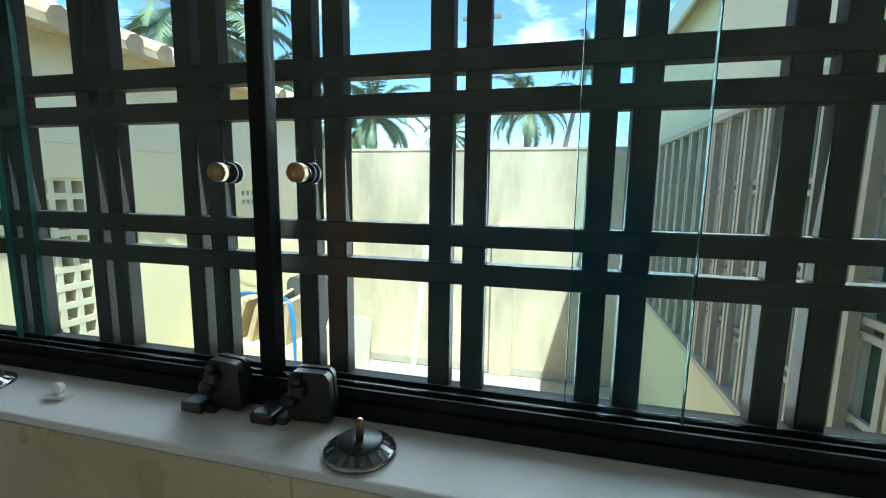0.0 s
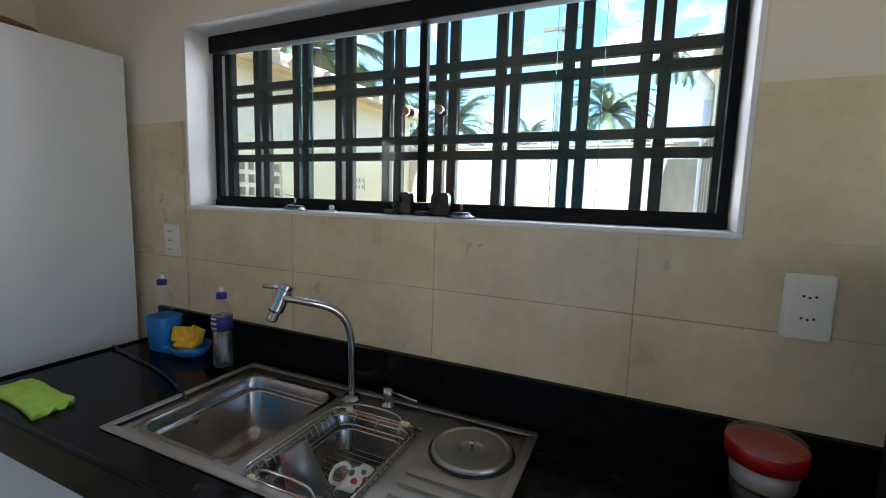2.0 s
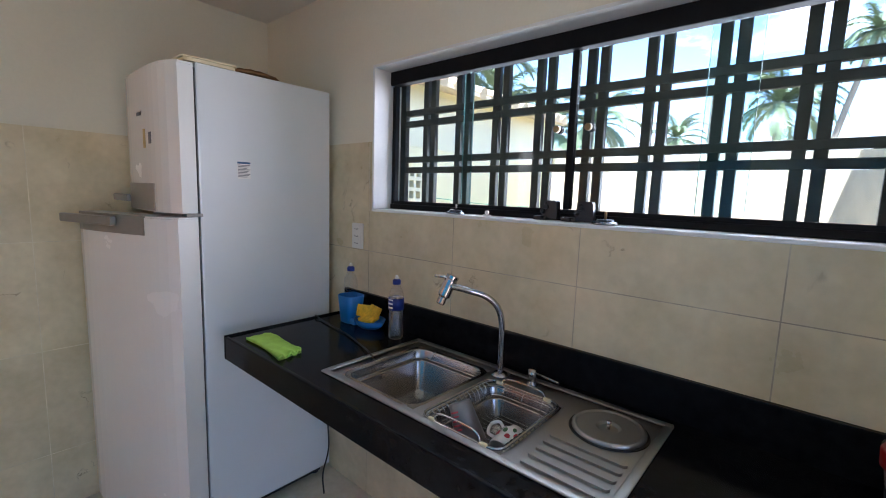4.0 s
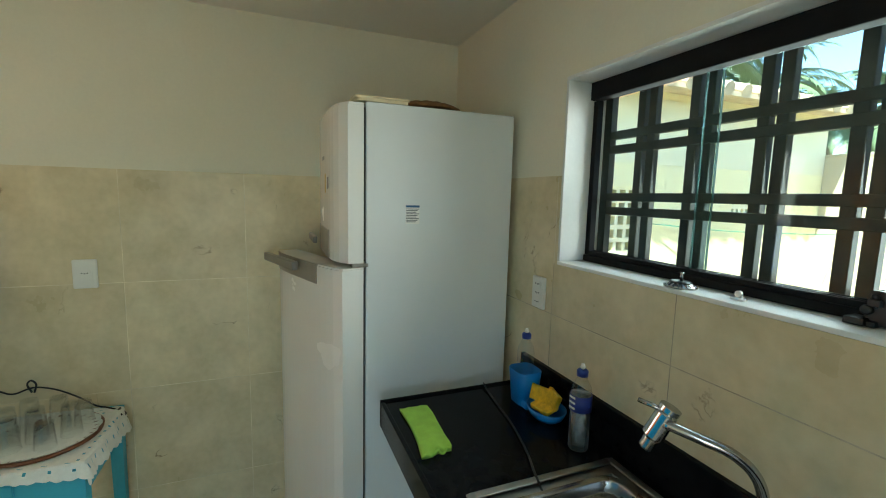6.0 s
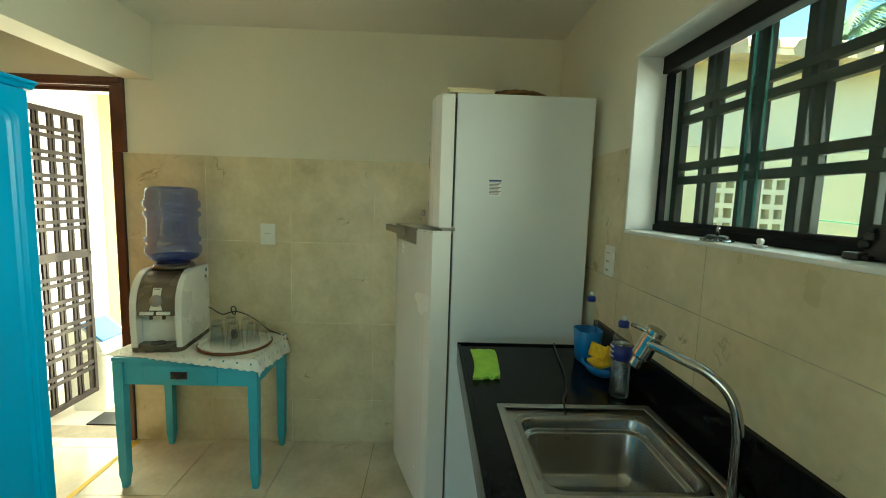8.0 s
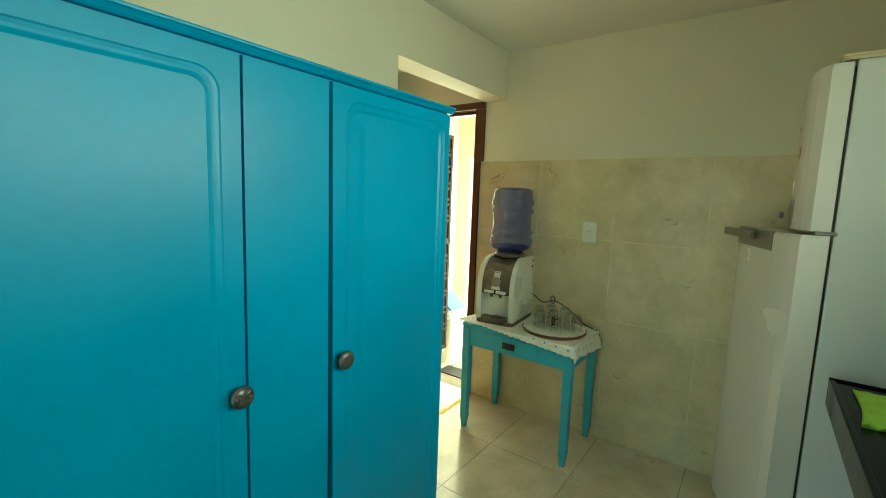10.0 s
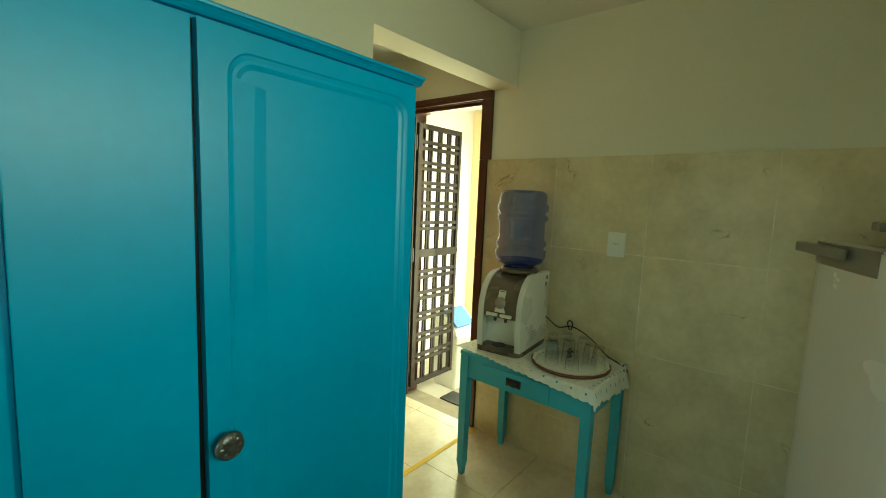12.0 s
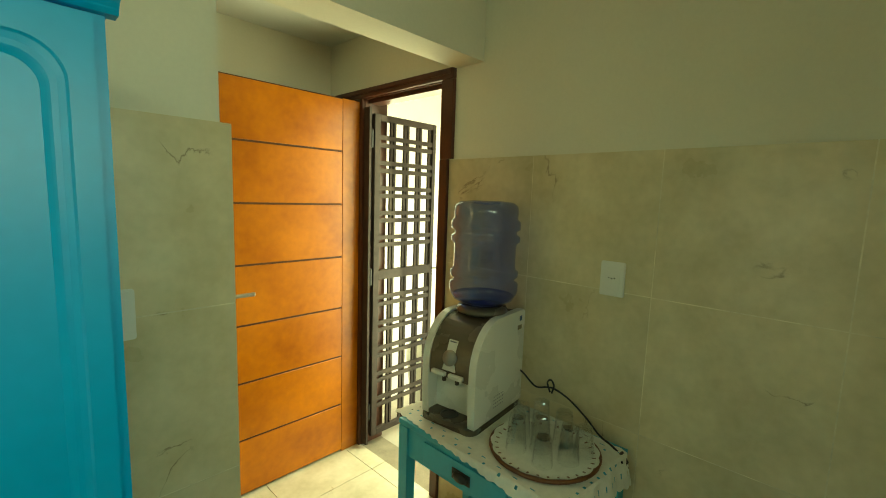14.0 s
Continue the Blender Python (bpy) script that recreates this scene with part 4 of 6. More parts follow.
def strainer(x, y, tilt, metal):
    s = thing("sink_strainer", "upturned steel sink strainer with a slotted skirt on the sill", "sink strainer", "strainers on the sill", at=pose(x, y, SZ, 0, tilt, 0))
    part("disc", lathe(bmesh.new(), [(0.0, 0.011), (0.024, 0.011), (0.026, 0.0135), (0.024, 0.0155), (0.0, 0.0155)], 0, 0, 28), M_DARK, s, smooth=True)
    part("skirt_ring", lathe(bmesh.new(), [(0.037, 0.001), (0.040, 0.001), (0.040, 0.004), (0.037, 0.006)], 0, 0, 36), M_STEEL, s, smooth=True)
    for k in range(18):
        a = 2 * math.pi * k / 18
        bm = boxm(0.024, 0.0385, -0.0033, 0.0033, 0.0, 0.0012)
        for v in bm.verts:
            v.co.z += 0.004 + (0.0385 - v.co.x) * 0.50
        bmesh.ops.transform(bm, matrix=Matrix.Rotation(a, 4, "Z"), verts=bm.verts)
        part("slot_rib", bm, M_STEEL, s)
    part("post", lathe(bmesh.new(), [(0.0, 0.0150), (0.0042, 0.0150), (0.0042, 0.037), (0.003, 0.039), (0.0, 0.039)], 0, 0, 12), metal, s, smooth=True)


strainer(0.207, 0.857, 0, M_BRASS)
strainer(-0.385, 0.857, 3, M_STEEL)
hook = thing("wall_hook", "small white adhesive hook lying on the sill", "hook")
part("pad", prism(bmesh.new(), rounded(-0.255, -0.221, 0.853, 0.870, 0.006, 4), "z", SZ, SZ + 0.006), M_CERAM, hook)
part("tongue", prism(bmesh.new(), rounded(-0.246, -0.230, SZ + 0.0062, SZ + 0.021, 0.007, 4), "y", 0.858, 0.865), M_CERAM, hook)
def lock_shell(w, h, y0, y1, top=0.85):
    """A rounded block that narrows a little towards its top."""
    bm = prism(bmesh.new(), rounded(-w, w, 0.0, h, 0.010, 4), "y", y0, y1)
    for v in bm.verts:
        v.co.x *= 1 - (1 - top) * v.co.z / h
    return bm


for x, lean in ((0.002, -6), (0.124, 4)):
    lk = thing("window_lock", "black window lock block with a small turning latch", "lock", "locks on the sliding panes", at=pose(x, 0.9005, SZ + 0.004, 0, 0, lean))
    part("back_plate", lock_shell(0.030, 0.064, 0.005, 0.012), M_DARK, lk)
    part("seal", lock_shell(0.027, 0.061, 0.0022, 0.0048), M_GREYPL, lk, "thin grey seal")
    part("cover", lock_shell(0.030, 0.063, -0.010, 0.002), M_DARK, lk)
    part("latch", boxm(-0.022, -0.002, -0.020, -0.0102, 0.034, 0.048, 0.003), M_DARK, lk)
    part("screw", lathe(bmesh.new(), [(0.0, 0.0), (0.0055, 0.0), (0.0055, 0.008), (0.0, 0.009)], -0.013, -0.015, 12, Matrix.Translation((0, 0, 0.0482))), M_DARK, lk, smooth=True)
    part("turning_knob", lathe(bmesh.new(), [(0.0, 0.0), (0.009, 0.0), (0.010, 0.004), (0.008, 0.010), (0.0, 0.011)], 0, 0, 16, Matrix.Translation((-0.024, -0.0102, 0.026)) @ Matrix.Rotation(radians(90), 4, "X")), M_DARK, lk, smooth=True)
for x in (-0.035, 0.068):
    cp = thing("window_stop", "small black window stop on the sill", "window stop", "stops on the sill")
    part("body", boxm(x - 0.016, x + 0.016, 0.874, 0.9145, SZ, SZ + 0.014, 0.003), M_DARK, cp)
    part("tab", boxm(x + 0.0165, x + 0.030, 0.880, 0.9145, SZ, SZ + 0.010, 0.002), M_DARK, cp)
for x in (0.003, 0.112):
    kn = part("pull_knob", lathe(bmesh.new(), [(0.0, 0.0), (0.0135, 0.0), (0.0135, 0.006), (0.010, 0.007), (0.010, 0.009), (0.0125, 0.010), (0.0125, 0.014), (0.0, 0.014)], 0, 0, 20), M_DARK, window, "small black knob with brass end", smooth=True)
    kn.matrix_basis = pose(x, FY + 0.0175, 1.724, 90)
    part("stem", lathe(bmesh.new(), [(0.0095, 0.0142), (0.0095, 0.026), (0.0, 0.026)], 0, 0, 20), M_CHROME, kn, smooth=True)
    part("end", lathe(bmesh.new(), [(0.0, 0.0262), (0.0115, 0.0262), (0.0115, 0.036), (0.009, 0.038), (0.0, 0.038)], 0, 0, 20), M_BRASS, kn, smooth=True)

# ---- side table with water dispenser ----
TT = 0.688
TX0, TX1, TY0, TY1 = -1.795, -1.347, -1.458, -0.747
table = thing("side_table", "turquoise painted wooden side table with one drawer", "table")
part("tabletop", boxm(TX0, TX1, TY0, TY1, TT - 0.022, TT, 0.004), M_BLUET, table)
LX = (TX0 + 0.035, TX1 - 0.018)
LY = (TY0 + 0.032, TY1 - 0.024)
for lx in LX:
    for ly in LY:
        bm = bmesh.new()
        rings = []
        for z, w in ((0.0, 0.013), (0.035, 0.015), (0.075, 0.021), (0.10, 0.020), (0.53, 0.023), (TT - 0.0225, 0.023)):
            rings.append([bm.verts.new((lx + sx * w, ly + sy * w, z)) for sx, sy in ((-1, -1), (1, -1), (1, 1), (-1, 1))])
        for a, b in zip(rings, rings[1:]):
            for i in range(4):
                bm.faces.new((a[i], a[(i + 1) % 4], b[(i + 1) % 4], b[i]))
        bm.faces.new(rings[0][::-1])
        bm.faces.new(rings[-1])
        part("leg", bm, M_BLUET, table)
AP = TT - 0.0225
part("front_apron", boxm(LX[1] - 0.010, LX[1] + 0.012, LY[0] + 0.0235, LY[1] - 0.0235, AP - 0.115, AP), M_BLUET, table)
part("back_apron", boxm(LX[0] - 0.012, LX[0] + 0.010, LY[0] + 0.0235, LY[1] - 0.0235, AP - 0.115, AP), M_BLUET, table)
for ly in LY:
    part("side_apron", boxm(LX[0] + 0.0235, LX[1] - 0.0235, ly - 0.010, ly + 0.010, AP - 0.115, AP), M_BLUET, table)
drawer = part("drawer", boxm(LX[1] + 0.0125, LX[1] + 0.019, -1.315, -0.945, AP - 0.098, AP - 0.016, 0.003), M_BLUET, table)
dh = part("pull", boxm(LX[1] + 0.0195, LX[1] + 0.023, -1.170, -1.090, AP - 0.080, AP - 0.042, 0.001), M_DARK, drawer, "small dark metal cup pull")
bm = bmesh.new()
lathe(bm, [(0.024, -0.0), (0.026, 0.004), (0.020, 0.012), (0.010, 0.015), (0.0, 0.016)], 0, 0, 20)
bmesh.ops.transform(bm, matrix=Matrix.Translation((LX[1] + 0.023, -1.130, AP - 0.062)) @ Matrix.Diagonal((1, 1.25, 0.7, 1)) @ Matrix.Rotation(radians(90), 4, "Y"), verts=bm.verts)
part("cup", bm, M_DARK, dh, smooth=True)

# lace cloth with a scalloped, pierced border
lace = thing("lace_cloth", "white lace cloth with pierced scalloped border hanging over the table", "tablecloth")
bm = bmesh.new()
N = 84
LCX, LCY, HU, HV, ROT = -1.565, -1.075, 0.405, 0.235, radians(84)
pts = {}
for i in range(N + 1):
    for j in range(N + 1):
        u, v = 2 * i / N - 1, 2 * j / N - 1
        sc_u = 1 + 0.022 * abs(math.sin(v * 21)) * (abs(u) > 0.97)
        sc_v = 1 + 0.030 * abs(math.sin(u * 34)) * (abs(v) > 0.97)
        x = LCX + u * sc_u * HU * math.cos(ROT) - v * sc_v * HV * math.sin(ROT)
        y = LCY + u * sc_u * HU * math.sin(ROT) + v * sc_v * HV * math.cos(ROT)
        z = TT + 0.0015
        dx, dy = max(0.0, x - TX1), max(0.0, y - TY1)
        if dx > 0 or dy > 0:
            z -= 0.92 * math.hypot(dx, dy)
            x = min(x, TX1 + 0.004 + 0.25 * dx + 0.004 * math.sin(y * 60) * min(1, dx * 40))
            y = min(y, TY1 + 0.004 + 0.25 * dy + 0.006 * math.sin(x * 50) * min(1, dy * 40))
        else:
            z += 0.0012 * (1 + noise.noise((x * 30, y * 30, 0)))
        x = max(x, WX + 0.012)
        pts[i, j] = bm.verts.new((x, y, z))
for i in range(N):
    for j in range(N):
        e = min(i, N - 1 - i, j, N - 1 - j)
        a, b = (i % 7, j % 7)
        hole = (2 < e < 10) and ((a in (2, 3) and b == 2) or (a == 5 and b in (4, 5)))
        if not hole:
            bm.faces.new((pts[i, j], pts[i + 1, j], pts[i + 1, j + 1], pts[i, j + 1]))
bmesh.ops.delete(bm, geom=[v for v in bm.verts if not v.link_faces], context="VERTS")
ext = bmesh.ops.extrude_face_region(bm, geom=list(bm.faces))
for v in ext["geom"]:
    if isinstance(v, bmesh.types.BMVert):
        v.co.z += 0.0012
part("lace", bm, M_LACE, lace)

# dispenser
DZ = TT + 0.003
disp = thing("water_dispenser", "white countertop water dispenser with smoked grey front", "water dispenser", at=pose(-1.612, -1.305, DZ, 0, 0, 6))
DW, DB, DFR, DH = 0.122, -0.178, 0.182, 0.408
side = [(DB, 0.022), (DB, DH - 0.012), (DB + 0.012, DH)]
for k in range(0, 11):
    a = radians(90 - 9 * k)
    side.append((0.020 + (DFR - 0.020 - 0.002) * math.cos(a), 0.225 + (DH - 0.225) * math.sin(a)))
side += [(DFR, 0.150), (DFR - 0.006, 0.022)]
for s0, s1 in ((-DW, -DW + 0.030), (DW - 0.030, DW)):
    part("side_panel", prism(bmesh.new(), side, "y", s0, s1), M_DISP, disp)
inner = [(DB + 0.004, 0.024), (DB + 0.004, DH - 0.014), (0.0, DH - 0.006)]
for k in range(1, 11):
    a = radians(90 - 9 * k)
    inner.append((0.016 + (DFR - 0.024) * math.cos(a), 0.225 + (DH - 0.233) * math.sin(a)))
inner += [(DFR - 0.008, 0.185), (DFR - 0.060, 0.178), (DFR - 0.060, 0.024)]
part("front_shell", prism(bmesh.new(), inner, "y", -DW + 0.0305, DW - 0.0305), M_SMOKE, disp, "smoked grey curved front")
part("recess_panel", boxm(DFR - 0.0595, DFR - 0.054, -DW + 0.031, DW - 0.031, 0.030, 0.177), M_DISP, disp)
part("base", prism(bmesh.new(), rounded(DB - 0.004, DFR + 0.012, -DW - 0.004, DW + 0.004, 0.04, 5), "z", 0.0, 0.0215), M_SMOKE, disp, "dark grey base")
tray = part("drip_tray", prism(bmesh.new(), [(DFR - 0.062, -0.088)] + [(DFR - 0.01 + 0.040 * math.cos(radians(a)), 0.088 * math.sin(radians(a))) for a in range(-90, 91, 15)] + [(DFR - 0.062, 0.088)], "z", 0.022, 0.040), M_SMOKE, disp, "dark drip tray")
part("grating", lathe(bmesh.new(), [(0.0, 0.041), (0.026, 0.041), (0.028, 0.0435), (0.034, 0.0435), (0.036, 0.0405)], DFR - 0.02, 0.0, 20), M_DARK, tray)


def on_front(z):
    s = max(0.0, min(1.0, (z - 0.225) / (DH - 0.233)))
    return 0.016 + (DFR - 0.024) * math.sqrt(max(0.0, 1 - s * s)) if z > 0.225 else DFR - 0.008


ctl = part("control_panel", prism(bmesh.new(), [(-0.030, 0.215), (0.030, 0.215), (0.020, 0.250), (0.020, 0.325), (-0.020, 0.325), (-0.020, 0.250)], "x", DFR - 0.012, DFR - 0.0035), M_DISP, disp, "pale control panel")
bm = ctl.data
for v in bm.vertices:
    v.co.x += on_front(v.co.z) - (DFR - 0.008)
part("dial", lathe(bmesh.new(), [(0.030, 0.0), (0.030, 0.009), (0.024, 0.011), (0.019, 0.020), (0.0, 0.020)], 0, 0, 24, Matrix.Translation((on_front(0.262) - 0.002, 0, 0.262)) @ Matrix.Rotation(radians(78), 4, "Y")), M_GREYPL, ctl, smooth=True)
for s in (-1, 1):
    bm = boxm(DFR - 0.004, DFR + 0.012, min(s * 0.008, s * 0.070), max(s * 0.008, s * 0.070), 0.194, 0.210, 0.003)
    part("tap_lever", bm, M_DISP, disp, "white tap lever")
    part("tap_spout", lathe(bmesh.new(), [(0.0, 0.165), (0.008, 0.165), (0.009, 0.194), (0.0, 0.194)], DFR - 0.020, s * 0.030, 12), M_SMOKE, disp)
part("badge", boxm(on_front(0.318) - 0.004, on_front(0.318) + 0.003, -0.014, 0.014, 0.312, 0.322), M_INK, disp, "small dark badge")
part("rating_label", boxm(-0.150, -0.118, DW, DW + 0.001, 0.330, 0.348), M_STEEL, disp)
part("rating_label", boxm(-0.150, -0.132, DW, DW + 0.001, 0.365, 0.385), M_INKB, disp)
for i in range(6):
    for j in range(4):
        part("vent_hole", lathe(bmesh.new(), [(0.0, 0.0), (0.0028, 0.0), (0.0028, 0.0008), (0.0, 0.0008)], 0, 0, 6, Matrix.Translation((-0.02 + i * 0.013, DW + 0.0006, 0.062 + j * 0.014)) @ Matrix.Rotation(radians(-90), 4, "X")), M_INK, disp)
collar = part("collar", lathe(bmesh.new(), [(0.0, DH - 0.006), (0.100, DH - 0.006), (0.104, DH + 0.004), (0.096, DH + 0.020), (0.070, DH + 0.026), (0.0, DH + 0.020)], -0.035, 0.0, 36), M_SMOKE, disp, "dark grey bottle collar", smooth=True)

jug = thing("water_jug", "translucent blue twenty-litre water jug upside down on the dispenser", "water bottle", at=pose(-1.650, -1.310, DZ + DH + 0.028))
R0 = 0.136
prof = [(0.050, 0.0), (0.085, 0.004), (0.118, 0.020), (R0 - 0.004, 0.045), (R0, 0.060), (R0, 0.085), (R0 - 0.013, 0.094), (R0 - 0.014, 0.104), (R0 - 0.002, 0.114), (R0, 0.132), (R0 - 0.012, 0.142), (R0 - 0.014, 0.160), (R0 - 0.014, 0.225), (R0 - 0.012, 0.242), (R0, 0.252), (R0, 0.270), (R0 - 0.013, 0.280), (R0 - 0.014, 0.290), (R0, 0.300), (R0, 0.328), (R0 - 0.012, 0.340), (R0 - 0.010, 0.372), (R0 - 0.014, 0.390), (R0 - 0.032, 0.404), (0.060, 0.408), (0.050, 0.396), (0.0, 0.392)]
part("shell", lathe(bmesh.new(), prof, 0, 0, 44), M_JUG, jug, smooth=True)
part("water", lathe(bmesh.new(), [(0.0, 0.003), (0.082, 0.007), (0.114, 0.023), (R0 - 0.014, 0.036), (0.0, 0.036)], 0, 0, 36), glass("jug_water", (0.42, 0.52, 0.88), 0.03, 0.06), jug, smooth=True)
part("neck", lathe(bmesh.new(), [(0.0, -0.004), (0.048, -0.004), (0.050, -0.001)], 0, 0, 28), M_CAPBLUE, jug, smooth=True)

# tray, doily, glasses, cord
TRX, TRY, TZ = -1.560, -0.945, TT + 0.004
trayt = thing("serving_tray", "round brown wooden serving tray on the lace cloth", "tray")
part("plate", lathe(bmesh.new(), [(0.0, TZ), (0.176, TZ), (0.185, TZ + 0.006), (0.188, TZ + 0.016), (0.180, TZ + 0.018), (0.172, TZ + 0.010), (0.0, TZ + 0.008)], TRX, TRY, 48), M_TRAY, trayt, smooth=True)
doily = thing("doily", "white scalloped lace doily on the serving tray", "doily")
bm = bmesh.new()
rings = []
for r, z in ((0.02, 0.0100), (0.09, 0.0105), (0.13, 0.0105), (0.155, 0.0110), (0.168, 0.0125), (0.176, 0.0205)):
    rings.append([bm.verts.new((TRX + (r + (0.006 * abs(math.sin(a * 16 * math.pi / 128)) if r > 0.17 else 0)) * math.cos(2 * math.pi * a / 128), TRY + (r + (0.006 * abs(math.sin(a * 16 * math.pi / 128)) if r > 0.17 else 0)) * math.sin(2 * math.pi * a / 128), TZ + z)) for a in range(128)])
bm.faces.new(rings[0])
for k, (a, b) in enumerate(zip(rings, rings[1:])):
    for i in range(128):
        if k == 3 and i % 4 < 1:
            continue
        bm.faces.new((a[i], a[(i + 1) % 128], b[(i + 1) % 128], b[i]))
ext = bmesh.ops.extrude_face_region(bm, geom=list(bm.faces))
for v in ext["geom"]:
    if isinstance(v, bmesh.types.BMVert):
        v.co.z += 0.0012
part("lace", bm, M_LACE, doily)
GZ = TZ + 0.0125


def tumbler(h, r0, r1):
    g = thing("drinking_glass", "clear glass tumbler upside down on the doily", "glass", "glasses on the tray")
    part("wall", lathe(bmesh.new(), [(0.0, h), (r0 - 0.002, h), (r0, h - 0.004), (r1, 0.0), (r1 - 0.0022, 0.0), (r0 - 0.0025, h - 0.012), (0.0, h - 0.012)], 0, 0, 14), M_CLEAR, g, smooth=False)
    part("thick_foot", lathe(bmesh.new(), [(0.0, h - 0.003), (r0 - 0.004, h - 0.003), (r0 - 0.004, h - 0.009), (0.0, h - 0.009)], 0, 0, 14), M_CLEAR, g)
    return g


tall, short = tumbler(0.124, 0.027, 0.036), tumbler(0.098, 0.026, 0.034)
spots = [(0.078, -0.062, 1), (0.088, 0.045, 0), (-0.005, -0.100, 1), (0.020, -0.004, 1), (0.012, 0.096, 1), (-0.075, -0.060, 1), (-0.066, 0.034, 1), (-0.062, 0.112, 0)]
for k, (dx, dy, big) in enumerate(spots):
    m = pose(TRX + dx, TRY + dy, GZ, 0, 0, 37 * k)
    src = tall if big else short
    if k == 0:
        tall.matrix_basis = m
    elif k == 1:
        short.matrix_basis = m
    else:
        copy_thing(src, m)
dc = thing("dispenser_cord", "black dispenser power cord with plug lying over the lace cloth", "cord")
part("cable", tube(bmesh.new(), bez([(-1.792, -1.235, 0.84), (-1.785, -1.19, 0.835), (-1.775, -1.12, 0.80), (-1.770, -1.065, 0.815), (-1.768, -1.03, 0.82), (-1.770, -0.97, 0.80), (-1.765, -0.90, 0.76), (-1.760, -0.84, 0.715), (-1.755, -0.795, 0.700), (-1.748, -0.766, 0.690)], 8), 0.0036, 8), M_DARK, dc, smooth=True)
part("coil", tube(bmesh.new(), bez([(-1.770, -1.050, 0.80), (-1.768, -1.062, 0.835), (-1.766, -1.048, 0.852), (-1.764, -1.032, 0.835), (-1.766, -1.040, 0.80)], 6), 0.0036, 8), M_DARK, dc, smooth=True)
bm = boxm(-0.014, 0.014, -0.010, 0.010, -0.042, 0.0, 0.005)
bmesh.ops.transform(bm, matrix=Matrix.Translation((-1.746, -0.760, 0.690)) @ Matrix.Rotation(radians(35), 4, "X"), verts=bm.verts)
part("plug", bm, M_DARK, dc)
for dx in (-0.007, 0.0, 0.007):
    part("pin", tube(bmesh.new(), [(-1.746 + dx, -0.738, 0.660), (-1.746 + dx, -0.728, 0.644)], 0.002, 6), M_DARK, dc)

# ---- wardrobe ----
WF, WZ = -0.943, 1.765
ward = thing("wardrobe", "tall turquoise painted wooden wardrobe with panelled doors", "wardrobe")
part("carcass", boxm(-0.412, 0.93, SY + 0.012, WF, 0.09, WZ - 0.0145), M_BLUE, ward)
part("plinth", boxm(-0.39, 0.915, SY + 0.03, WF - 0.03, 0.0, 0.0895), M_BLUE, ward)
prof = [(WF - 0.01, WZ - 0.014), (WF + 0.012, WZ - 0.014), (WF + 0.017, WZ - 0.009), (WF + 0.018, WZ - 0.007), (WF + 0.023, WZ - 0.002), (WF + 0.027, WZ + 0.000), (WF + 0.028, WZ + 0.004), (WF + 0.026, WZ + 0.007), (WF - 0.01, WZ + 0.007)]
part("cornice", prism(bmesh.new(), prof, "x", -0.424, 0.965), M_BLUE, ward)
prof = [(-0.395, WZ - 0.0135), (-0.412, WZ - 0.0135), (-0.415, WZ - 0.009), (-0.418, WZ - 0.007), (-0.420, WZ - 0.002), (-0.423, WZ + 0.000), (-0.423, WZ + 0.0065), (-0.395, WZ + 0.0065)]
part("side_cornice", prism(bmesh.new(), prof, "y", SY + 0.012, WF - 0.0105), M_BLUE, ward)
part("top_board", boxm(-0.394, 0.93, SY + 0.012, WF - 0.0105, WZ - 0.0135, WZ + 0.005), M_BLUE, ward)


